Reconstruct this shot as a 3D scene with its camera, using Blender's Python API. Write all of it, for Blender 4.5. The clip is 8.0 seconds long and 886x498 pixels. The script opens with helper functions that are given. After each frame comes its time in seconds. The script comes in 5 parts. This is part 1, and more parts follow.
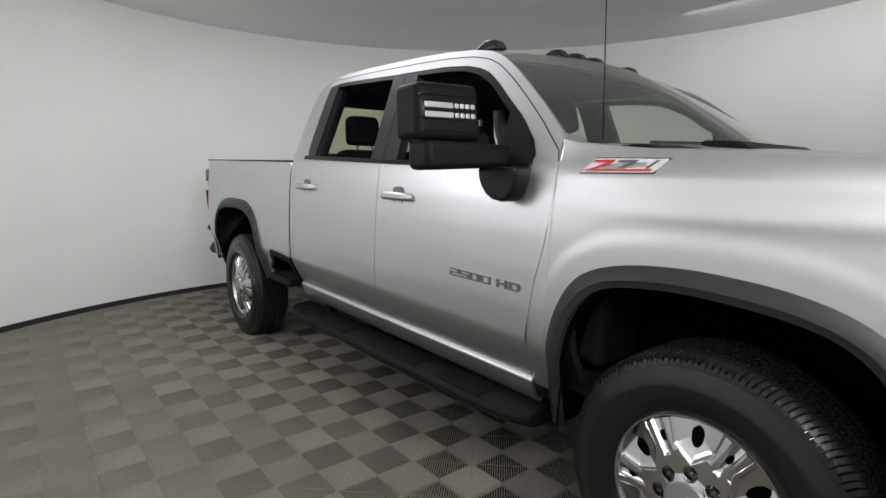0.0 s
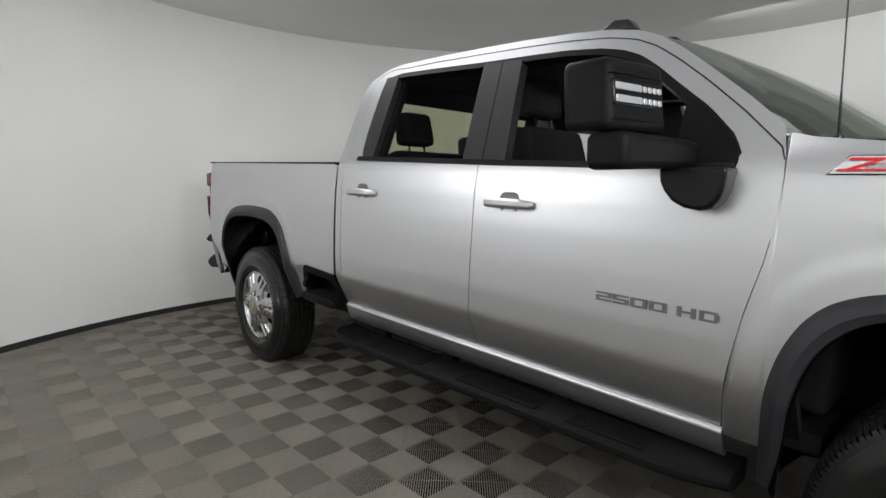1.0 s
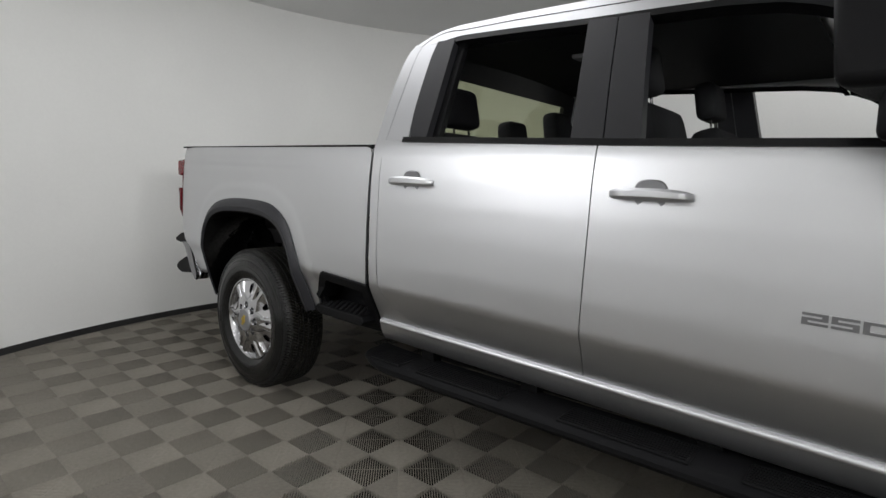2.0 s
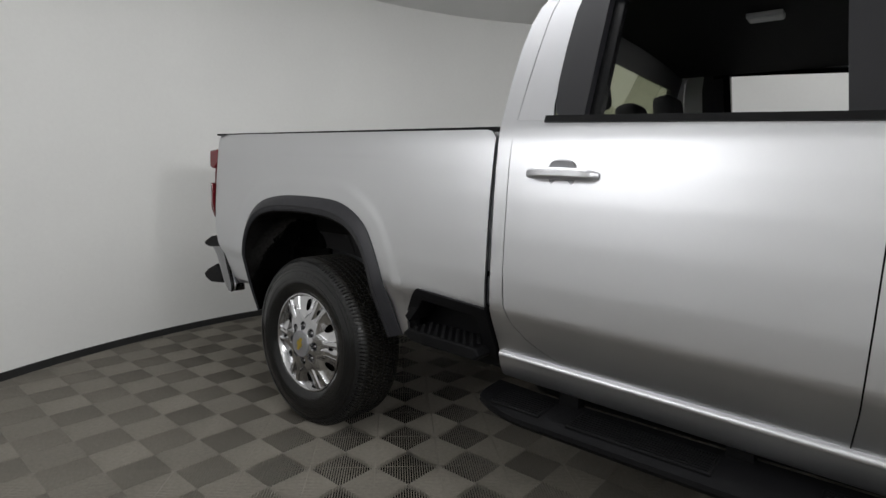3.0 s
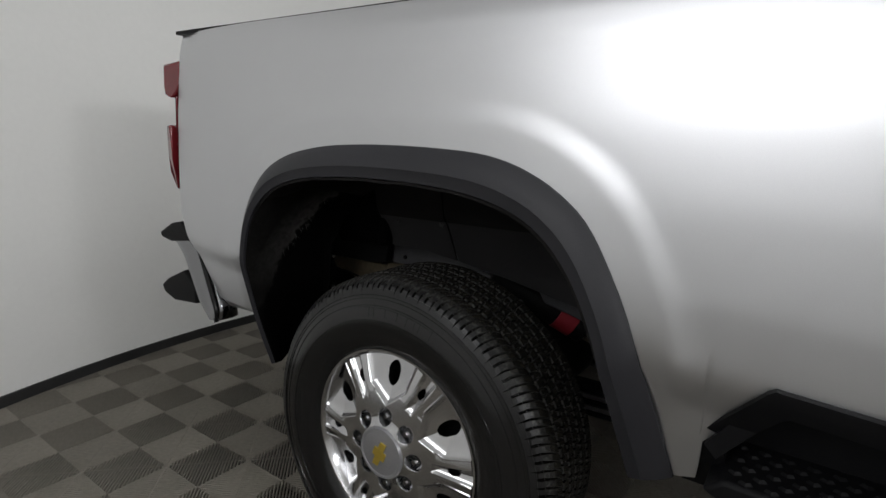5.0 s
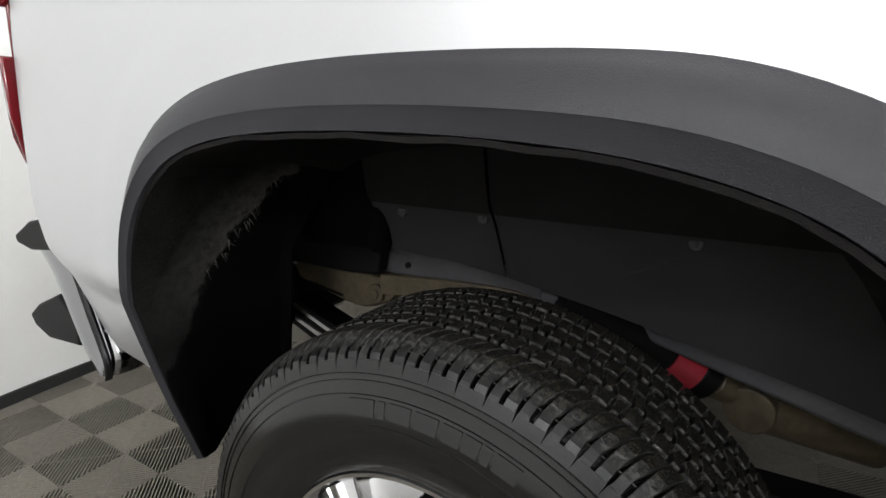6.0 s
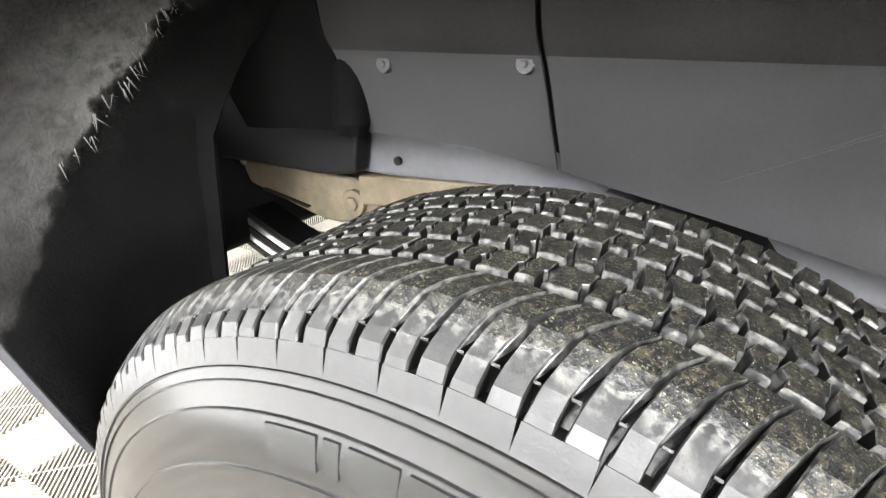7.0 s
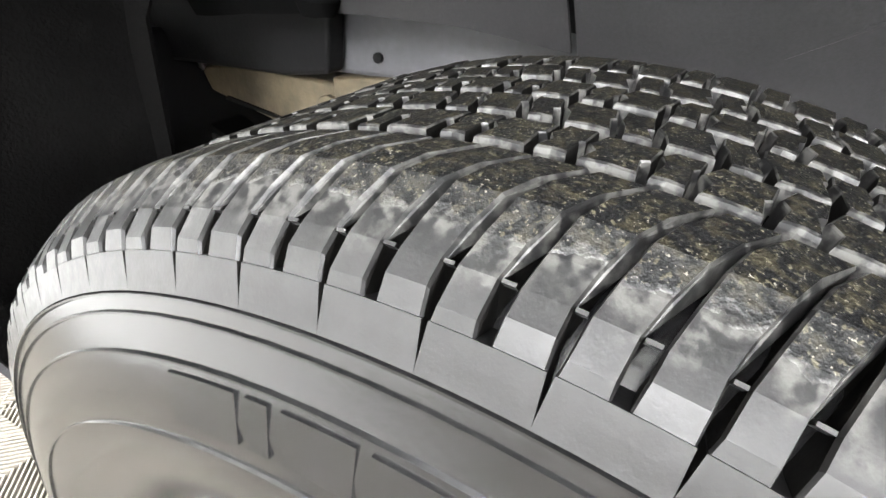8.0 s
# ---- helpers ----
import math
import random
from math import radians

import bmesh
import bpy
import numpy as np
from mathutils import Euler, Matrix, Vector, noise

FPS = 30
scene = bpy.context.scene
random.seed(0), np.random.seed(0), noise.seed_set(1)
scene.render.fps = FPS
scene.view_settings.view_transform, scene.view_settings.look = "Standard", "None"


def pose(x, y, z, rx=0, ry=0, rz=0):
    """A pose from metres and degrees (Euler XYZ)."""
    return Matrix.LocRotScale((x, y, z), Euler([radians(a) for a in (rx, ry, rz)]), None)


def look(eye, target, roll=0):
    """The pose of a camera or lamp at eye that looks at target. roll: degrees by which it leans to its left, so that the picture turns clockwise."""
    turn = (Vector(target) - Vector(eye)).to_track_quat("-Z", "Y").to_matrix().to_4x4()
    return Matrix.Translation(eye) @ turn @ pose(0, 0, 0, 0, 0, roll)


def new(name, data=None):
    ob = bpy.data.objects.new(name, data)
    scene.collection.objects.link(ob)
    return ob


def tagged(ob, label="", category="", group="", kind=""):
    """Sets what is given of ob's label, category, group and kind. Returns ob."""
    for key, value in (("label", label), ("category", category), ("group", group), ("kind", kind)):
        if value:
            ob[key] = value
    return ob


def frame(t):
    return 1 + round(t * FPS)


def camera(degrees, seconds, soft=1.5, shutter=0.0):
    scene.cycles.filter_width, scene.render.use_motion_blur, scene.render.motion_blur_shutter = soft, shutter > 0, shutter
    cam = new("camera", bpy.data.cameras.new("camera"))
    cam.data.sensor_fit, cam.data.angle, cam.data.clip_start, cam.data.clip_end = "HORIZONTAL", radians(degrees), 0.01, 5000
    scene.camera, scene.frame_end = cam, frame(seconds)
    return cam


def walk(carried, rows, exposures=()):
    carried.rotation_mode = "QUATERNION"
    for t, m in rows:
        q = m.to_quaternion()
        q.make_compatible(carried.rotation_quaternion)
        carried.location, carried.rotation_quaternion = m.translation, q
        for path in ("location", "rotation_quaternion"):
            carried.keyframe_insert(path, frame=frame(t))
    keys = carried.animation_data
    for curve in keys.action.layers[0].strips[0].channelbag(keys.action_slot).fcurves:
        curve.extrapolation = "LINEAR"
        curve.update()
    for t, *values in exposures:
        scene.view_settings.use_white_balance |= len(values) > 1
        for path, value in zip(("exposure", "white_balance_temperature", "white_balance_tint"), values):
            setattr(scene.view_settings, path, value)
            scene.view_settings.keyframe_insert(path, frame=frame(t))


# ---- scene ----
cam = camera(79.6, 8.0)
PATH = [
    (0, (-1.442, -0.516, 1.353), (-0.202, 1.03, 1.08), 0.1),
    (0.5, (-1.553, -0.127, 1.34), (-0.261, 1.381, 1.098), 0.5),
    (1, (-1.661, 0.247, 1.327), (-0.299, 1.692, 1.088), 0.5),
    (1.2, (-1.71, 0.408, 1.345), (-0.304, 1.81, 1.106), 0.4),
    (2.3, (-1.643, 1.268, 1.247), (-0.128, 2.554, 1.012), 1.6),
    (2.5, (-1.659, 1.432, 1.259), (-0.142, 2.714, 1.019), 1.5),
    (3, (-1.583, 1.82, 1.236), (-0.055, 3.089, 1.0), 1.7),
    (3.5, (-1.427, 2.223, 1.23), (0.09, 3.501, 0.971), 1.2),
    (4, (-1.3, 2.601, 1.209), (0.218, 3.871, 0.92), 0.9),
    (4.2, (-1.242, 2.732, 1.195), (0.293, 3.976, 0.903), 1.1),
    (5.3, (-0.788, 3.401, 1.164), (0.839, 4.492, 0.761), 1.6),
    (5.5, (-0.697, 3.51, 1.162), (0.941, 4.581, 0.749), 1.6),
    (6, (-0.461, 3.716, 1.105), (1.205, 4.716, 0.633), 0.7),
    (6.5, (-0.266, 3.859, 1.036), (1.388, 4.819, 0.452), 0.5),
    (7, (-0.169, 3.909, 0.979), (1.418, 4.845, 0.2), 0.1),
    (7.5, (-0.124, 3.931, 0.943), (1.412, 4.819, 0.02), 0.2),
    (8, (-0.098, 3.946, 0.919), (1.404, 4.8, -0.089), 0.1),
]
EXPOSURE = [(0, -0.35), (1.0, -0.38), (2.5, -0.48), (3.5, -0.57), (4.2, -0.60), (5.5, -0.48), (5.8, -0.3), (6.0, 0.75), (6.2, 2.0), (6.35, 3.25), (6.5, 3.95), (7.0, 4.25), (7.5, 3.92), (8.0, 3.62)]
walk(cam, [(t, look(eye, target, roll)) for t, eye, target, roll in PATH], EXPOSURE)

# ---- exposure of the walk is keyed in the call above; world and lamps ----
world = bpy.data.worlds.new("booth_world")
scene.world = world
world.use_nodes = True
world.node_tree.nodes["Background"].inputs[0].default_value = (0.02, 0.02, 0.02, 1)
world.node_tree.nodes["Background"].inputs[1].default_value = 0.3


def area(name, eye, target, sx, sy, watts, colour=(1, 1, 1)):
    data = bpy.data.lights.new(name, "AREA")
    data.shape, data.size, data.size_y, data.energy, data.color = "RECTANGLE", sx, sy, watts, colour
    ob = new(name, data)
    ob.matrix_world = look(eye, target)
    return ob


BX, BY, BR, BH = 0.90, 1.85, 4.33, 3.06   # booth: centre, radius, height
COOL = (0.97, 0.975, 1.0)
area("booth_lamp_front", (-0.75, -2.0, 2.55), (0.0, 4.0, 1.7), 0.7, 0.4, 74, COOL)
area("booth_lamp_side", (-2.6, 4.0, 2.2), (0.3, 3.5, 1.3), 2.4, 0.9, 41, COOL)
area("booth_lamp_side_front", (-2.0, -1.1, 2.35), (0.0, 2.8, 1.6), 1.4, 0.5, 43, COOL)
# two unseen fill lamps, added to brighten the near and far wall
area("booth_wall_washer", (-2.35, 1.6, 2.98), (-3.42, 1.6, 1.6), 3.0, 0.3, 39, COOL)
area("booth_wall_washer_far", (4.15, 1.0, 2.98), (5.22, 1.0, 1.6), 3.0, 0.3, 15, COOL)
area("booth_ceiling_panel", (0.55, 3.5, 3.05), (0.55, 3.5, 0.0), 1.7, 2.2, 56, COOL)


# ---- materials ----
def mat(name, colour, rough=0.5, metal=0.0, grain=0.0, grain_scale=60.0, stain=0.0, stain_scale=3.0, bump=0.0, coat=0.0, spec=0.5, vary=0.0, bump_scale=None):
    m = bpy.data.materials.new(name)
    m.use_nodes = True
    nt = m.node_tree
    b = nt.nodes["Principled BSDF"]
    b.inputs["Roughness"].default_value = rough
    b.inputs["Metallic"].default_value = metal
    b.inputs["Specular IOR Level"].default_value = spec
    b.inputs["Coat Weight"].default_value = coat
    b.inputs["Coat Roughness"].default_value = 0.12
    base = nt.nodes.new("ShaderNodeRGB")
    base.outputs[0].default_value = (*colour, 1)
    last = base.outputs[0]
    co = nt.nodes.new("ShaderNodeTexCoord")

    def noise_to(scale, detail, amount, src):
        n = nt.nodes.new("ShaderNodeTexNoise")
        n.inputs["Scale"].default_value = scale
        n.inputs["Detail"].default_value = detail
        nt.links.new(co.outputs["Object"], n.inputs["Vector"])
        r = nt.nodes.new("ShaderNodeMapRange")
        r.inputs[1].default_value, r.inputs[2].default_value = 0.25, 0.75
        r.inputs[3].default_value, r.inputs[4].default_value = 1 - amount, 1 + amount
        nt.links.new(n.outputs[0], r.inputs[0])
        mul = nt.nodes.new("ShaderNodeVectorMath")
        mul.operation = "SCALE"
        nt.links.new(src, mul.inputs[0])
        nt.links.new(r.outputs[0], mul.inputs["Scale"])
        return mul.outputs[0], n.outputs[0]

    fine = None
    if grain:
        last, fine = noise_to(grain_scale, 4, grain, last)
    if stain:
        last, _ = noise_to(stain_scale, 6, stain, last)
    if vary:
        oi = nt.nodes.new("ShaderNodeObjectInfo")
        r = nt.nodes.new("ShaderNodeMapRange")
        r.inputs[3].default_value, r.inputs[4].default_value = 1 - vary, 1 + vary
        nt.links.new(oi.outputs["Random"], r.inputs[0])
        mul = nt.nodes.new("ShaderNodeVectorMath")
        mul.operation = "SCALE"
        nt.links.new(last, mul.inputs[0])
        nt.links.new(r.outputs[0], mul.inputs["Scale"])
        last = mul.outputs[0]
    nt.links.new(last, b.inputs["Base Color"])
    if bump:
        n = nt.nodes.new("ShaderNodeTexNoise")
        n.inputs["Scale"].default_value = bump_scale or grain_scale * 2
        n.inputs["Detail"].default_value = 3
        nt.links.new(co.outputs["Object"], n.inputs["Vector"])
        bp = nt.nodes.new("ShaderNodeBump")
        bp.inputs["Strength"].default_value = bump
        bp.inputs["Distance"].default_value = 0.002
        nt.links.new(n.outputs[0], bp.inputs["Height"])
        nt.links.new(bp.outputs[0], b.inputs["Normal"])
    return m


def glass(name, tint, rough=0.0):
    m = bpy.data.materials.new(name)
    m.use_nodes = True
    b = m.node_tree.nodes["Principled BSDF"]
    b.inputs["Base Color"].default_value = (*tint, 1)
    b.inputs["Transmission Weight"].default_value = 1.0
    b.inputs["Roughness"].default_value = rough
    b.inputs["IOR"].default_value = 1.5
    return m


PAINT = mat("silver_paint", (0.62, 0.625, 0.64), 0.37, 0.96, 0.03, 900, 0.02, 2.0, 0.03)
PLASTIC = mat("grained_black_plastic", (0.0058, 0.0058, 0.0064), 0.48, 0, 0.12, 300, 0.1, 5, 0.25, spec=0.11)
FLARE = mat("grey_flare_plastic", (0.021, 0.021, 0.0245), 0.42, 0, 0.10, 400, 0.1, 6, 0.25, spec=0.34)
GLOSS_BLACK = mat("gloss_black_trim", (0.006, 0.006, 0.0065), 0.25, 0, 0.05, 80, 0.05, 4, spec=0.25)
PILLAR = mat("satin_black_pillar", (0.017, 0.017, 0.019), 0.4, 0, 0.05, 200, 0.05, 4, spec=0.35)
RUBBER = mat("tyre_rubber", (0.0066, 0.0066, 0.0068), 0.20, 0, 0.25, 120, 0.3, 9, 0.04, spec=0.52)


def muddy(name, hy, dirt):
    """Worn rubber; wet mud and grit cling to the running surface of the wheel at hy, as thick as dirt says."""
    m = mat(name, (0.0085, 0.0085, 0.0088), 0.4, 0, 0.22, 160, 0.3, 30, vary=0.15, spec=0.30)
    nt = m.node_tree
    b = nt.nodes["Principled BSDF"]
    clean = b.inputs["Base Color"].links[0].from_socket
    co = nt.nodes.new("ShaderNodeTexCoord")

    def math_node(op, a, c):
        n = nt.nodes.new("ShaderNodeMath")
        n.operation = op
        for s, v in zip(n.inputs, (a, c)):
            if v is None:
                continue
            if isinstance(v, (int, float)):
                s.default_value = v
            else:
                nt.links.new(v, s)
        return n.outputs[0]

    def noise_at(scale, detail):
        n = nt.nodes.new("ShaderNodeTexNoise")
        n.inputs["Scale"].default_value, n.inputs["Detail"].default_value = scale, detail
        nt.links.new(co.outputs["Object"], n.inputs["Vector"])
        return n.outputs[0]

    def ramp(src, lo, hi, a=0.0, c=1.0):
        n = nt.nodes.new("ShaderNodeMapRange")
        n.inputs[1].default_value, n.inputs[2].default_value = lo, hi
        n.inputs[3].default_value, n.inputs[4].default_value = a, c
        nt.links.new(src, n.inputs[0])
        return n.outputs[0]

    def blend(fac, a, colour):
        n = nt.nodes.new("ShaderNodeMix")
        n.data_type = "RGBA"
        nt.links.new(fac, n.inputs[0])
        nt.links.new(a, n.inputs[6])
        n.inputs[7].default_value = (*colour, 1)
        return n.outputs[2]

    sep = nt.nodes.new("ShaderNodeSeparateXYZ")
    nt.links.new(co.outputs["Object"], sep.inputs[0])
    geo = nt.nodes.new("ShaderNodeNewGeometry")
    nrm = nt.nodes.new("ShaderNodeSeparateXYZ")
    nt.links.new(geo.outputs["True Normal"], nrm.inputs[0])
    dy = math_node("SUBTRACT", sep.outputs[1], hy)
    dz = math_node("SUBTRACT", sep.outputs[2], 0.427)
    rad = math_node("SQRT", math_node("ADD", math_node("MULTIPLY", dy, dy), math_node("MULTIPLY", dz, dz)), None)
    # how squarely a face looks away from the axle: the running surface carries the mud, block walls stay clean
    out = math_node("DIVIDE", math_node("ADD", math_node("MULTIPLY", nrm.outputs[1], dy), math_node("MULTIPLY", nrm.outputs[2], dz)), rad)
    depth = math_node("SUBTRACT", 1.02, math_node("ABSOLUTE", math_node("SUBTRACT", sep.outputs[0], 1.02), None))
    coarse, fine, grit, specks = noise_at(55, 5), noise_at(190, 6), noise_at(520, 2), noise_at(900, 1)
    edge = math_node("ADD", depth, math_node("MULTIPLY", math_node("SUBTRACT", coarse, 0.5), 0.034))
    top = math_node("MULTIPLY", ramp(edge, 0.0165, 0.0205), ramp(out, 0.80, 0.92))
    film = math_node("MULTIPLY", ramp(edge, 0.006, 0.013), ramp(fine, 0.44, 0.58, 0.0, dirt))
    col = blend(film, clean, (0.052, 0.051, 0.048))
    col = blend(top, col, (0.0062, 0.0062, 0.0066))
    brown = math_node("MULTIPLY", top, ramp(fine, 0.50, 0.62))
    col = blend(brown, col, (0.021, 0.0185, 0.0125))
    clump = ramp(coarse, 0.40, 0.56, 0.30, 1.0)
    fleck = math_node("MULTIPLY", math_node("MULTIPLY", top, clump), ramp(grit, 0.60, 0.66))
    col = blend(fleck, col, (0.075, 0.069, 0.047))
    # wet glints on the mud, painted into the colour as pale specks
    glint = math_node("MULTIPLY", math_node("MULTIPLY", top, clump), ramp(specks, 0.68, 0.72))
    col = blend(glint, col, (0.20, 0.19, 0.16))
    # walls facing into grooves: groove shade is put into their colour
    groove_shade = math_node("MULTIPLY", ramp(math_node("ABSOLUTE", nrm.outputs[0], None), 0.25, 0.50, 1.0, 0.0), ramp(out, 0.35, 0.60, 1.0, 0.0))
    col = blend(groove_shade, col, (0.0028, 0.0026, 0.0023))
    nt.links.new(col, b.inputs["Base Color"])
    rough = math_node("ADD", math_node("MULTIPLY", fine, 0.20), math_node("ADD", 0.26, math_node("MULTIPLY", math_node("MAXIMUM", top, groove_shade), 0.22)))
    nt.links.new(math_node("SUBTRACT", 0.24 + 0.18 * dirt, math_node("MULTIPLY", math_node("MAXIMUM", top, groove_shade), 0.20 + 0.12 * dirt)), b.inputs["Specular IOR Level"])
    nt.links.new(rough, b.inputs["Roughness"])
    lump = math_node("ADD", math_node("MULTIPLY", fine, 1.3), math_node("ADD", math_node("MULTIPLY", grit, 0.8), math_node("MULTIPLY", specks, 0.35)))
    high = math_node("MULTIPLY", lump, math_node("ADD", math_node("MULTIPLY", top, 0.94), 0.06))
    bp = nt.nodes.new("ShaderNodeBump")
    bp.inputs["Strength"].default_value, bp.inputs["Distance"].default_value = 0.7, 0.0017
    nt.links.new(high, bp.inputs["Height"])
    nt.links.new(bp.outputs[0], b.inputs["Normal"])
    return m


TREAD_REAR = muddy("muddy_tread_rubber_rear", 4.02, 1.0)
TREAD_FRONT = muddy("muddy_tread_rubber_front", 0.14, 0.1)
ALLOY = mat("bright_alloy", (0.58, 0.58, 0.59), 0.17, 1.0, 0.03, 200, 0.05, 8)
CAP = mat("satin_grey_cap", (0.32, 0.32, 0.33), 0.35, 0.6, 0.04, 200, 0.05, 9)
CHROME = mat("chrome", (0.30, 0.30, 0.31), 0.12, 1.0, 0.02, 60, 0.03, 6)
RED_LENS = mat("red_lens", (0.14, 0.010, 0.014), 0.2, 0, 0.06, 40, 0.05, 5, coat=0.4)
CLEAR_LENS = mat("clear_lamp_lens", (0.42, 0.43, 0.44), 0.25, 0.2, 0.05, 120)
AMBER = mat("smoked_lamp_lens", (0.012, 0.010, 0.010), 0.12, 0, 0.05, 60)
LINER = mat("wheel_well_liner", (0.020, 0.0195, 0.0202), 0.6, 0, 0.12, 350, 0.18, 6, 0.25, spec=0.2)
# liner again, darker: the shade under the arch is put into the colour
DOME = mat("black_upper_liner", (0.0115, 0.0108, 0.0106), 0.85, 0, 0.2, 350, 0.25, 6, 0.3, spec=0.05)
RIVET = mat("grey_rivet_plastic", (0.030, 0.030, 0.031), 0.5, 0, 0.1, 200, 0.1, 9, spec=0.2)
# deepest tone for shade in the wells; the black bump stop shares it
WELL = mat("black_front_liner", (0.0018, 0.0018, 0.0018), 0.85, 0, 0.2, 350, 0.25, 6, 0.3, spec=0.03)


def felt(name):
    """Dark fibrous felt with one pale scuffed patch where grit hits it, and arch shade painted in further inwards."""
    m = mat(name, (0.0098, 0.0094, 0.0090), 0.9, 0, 0.45, 240, 0.4, 14, 0.7, bump_scale=260, spec=0.02)
    nt = m.node_tree
    b = nt.nodes["Principled BSDF"]
    clean = b.inputs["Base Color"].links[0].from_socket
    co = nt.nodes.new("ShaderNodeTexCoord")
    sep = nt.nodes.new("ShaderNodeSeparateXYZ")
    nt.links.new(co.outputs["Object"], sep.inputs[0])

    def math_node(op, *args):
        n = nt.nodes.new("ShaderNodeMath")
        n.operation = op
        for s, v in zip(n.inputs, args):
            if isinstance(v, (int, float)):
                s.default_value = v
            else:
                nt.links.new(v, s)
        return n.outputs[0]

    def span(src, lo, hi):
        n = nt.nodes.new("ShaderNodeMapRange")
        n.inputs[1].default_value, n.inputs[2].default_value = lo, hi
        nt.links.new(src, n.inputs[0])
        return n.outputs[0]

    def noise_at(scale):
        n = nt.nodes.new("ShaderNodeTexNoise")
        n.inputs["Scale"].default_value, n.inputs["Detail"].default_value = scale, 7
        nt.links.new(co.outputs["Object"], n.inputs["Vector"])
        return n.outputs[0]

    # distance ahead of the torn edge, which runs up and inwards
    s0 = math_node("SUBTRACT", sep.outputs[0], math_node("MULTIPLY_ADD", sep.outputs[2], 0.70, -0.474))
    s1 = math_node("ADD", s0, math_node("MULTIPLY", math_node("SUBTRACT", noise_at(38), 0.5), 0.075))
    worn = math_node("MULTIPLY", span(s1, -0.125, -0.012), span(s1, 0.002, -0.008))
    worn = math_node("MULTIPLY", worn, math_node("MULTIPLY", span(sep.outputs[2], 0.74, 0.90), span(sep.outputs[2], 1.05, 0.99)))
    worn = math_node("MULTIPLY", worn, math_node("MULTIPLY", span(noise_at(70), 0.10, 0.55), span(sep.outputs[1], 4.30, 4.42)))
    mix = nt.nodes.new("ShaderNodeMix")
    mix.data_type = "RGBA"
    nt.links.new(worn, mix.inputs[0])
    nt.links.new(clean, mix.inputs[6])
    mix.inputs[7].default_value = (0.056, 0.054, 0.052, 1)
    # inwards of the torn edge the arch's shade is painted near black
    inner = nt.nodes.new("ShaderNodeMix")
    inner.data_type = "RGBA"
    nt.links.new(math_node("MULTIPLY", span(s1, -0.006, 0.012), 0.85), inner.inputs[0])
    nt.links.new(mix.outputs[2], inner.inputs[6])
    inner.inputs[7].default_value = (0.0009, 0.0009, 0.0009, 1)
    nt.links.new(inner.outputs[2], b.inputs["Base Color"])
    return m


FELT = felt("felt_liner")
SCUFF = mat("scuffed_felt_fibres", (0.075, 0.074, 0.070), 0.8, 0, 0.3, 140, 0.3, 20)
FRAME = mat("frame_grey", (0.060, 0.060, 0.065), 0.5, 0.1, 0.12, 90, 0.2, 7, 0.2)
WAX = mat("tan_wax_coating", (0.066, 0.052, 0.031), 0.5, 0, 0.25, 60, 0.4, 16, 0.5)
DARKSTEEL = mat("black_steel", (0.0045, 0.0045, 0.0048), 0.5, 0.0, 0.15, 90, 0.15, 8, 0.2, spec=0.12)
RED = mat("red_shock_band", (0.27, 0.018, 0.03), 0.4, 0, 0.08, 60, 0.08, 9)
CLOTH = mat("black_seat_cloth", (0.012, 0.012, 0.013), 0.85, 0, 0.2, 300, 0.1, 6, 0.4, spec=0.1)
INTERIOR = mat("dark_interior_trim", (0.009, 0.009, 0.010), 0.7, 0, 0.1, 200, 0.1, 6, 0.2, spec=0.12)
STEEL = mat("brushed_steel", (0.55, 0.55, 0.56), 0.3, 1.0, 0.05, 100, 0.05, 6)
WALL = mat("booth_wall_white", (0.80, 0.80, 0.775), 0.75, 0, 0.012, 40, 0.035, 0.9, 0.06, spec=0.25)
CEIL = mat("booth_ceiling_grey", (0.80, 0.80, 0.79), 0.85, 0, 0.015, 60, 0.03, 1.2, 0.05, spec=0.2)
BASE = mat("black_baseboard_rubber", (0.02, 0.02, 0.02), 0.6, 0, 0.1, 80, 0.1, 5)
TILE = mat("grey_ribbed_tile_plastic", (0.235, 0.216, 0.184), 0.6, 0, 0.12, 60, 0.20, 1.7, 0.1, vary=0.07, spec=0.3)
SUBFLOOR = mat("dark_floor_under_tiles", (0.008, 0.0078, 0.0072), 0.9, 0, 0.2, 30, 0.2, 4, spec=0.1)
TINT = glass("green_tinted_glass", (0.62, 0.70, 0.60))
TINT_REAR = glass("rear_privacy_glass", (0.55, 0.58, 0.40))
GOLD = mat("gold_emblem", (0.75, 0.55, 0.10), 0.3, 0.8, 0.05, 90)
EMBLEM_RED = mat("emblem_red", (0.55, 0.02, 0.03), 0.3, 0, 0.05, 90)
EMBLEM_SILVER = mat("emblem_silver", (0.62, 0.62, 0.63), 0.35, 0.3, 0.04, 90)
BADGE_GREY = mat("badge_grey_metal", (0.25, 0.25, 0.26), 0.32, 0.9, 0.05, 90)

# ---- mesh helpers ----
RAKE = 0.022


def rake(v):
    """The truck stands a little higher at its tail."""
    return Vector((v[0], v[1], v[2] + RAKE * (v[1] - 2.0)))


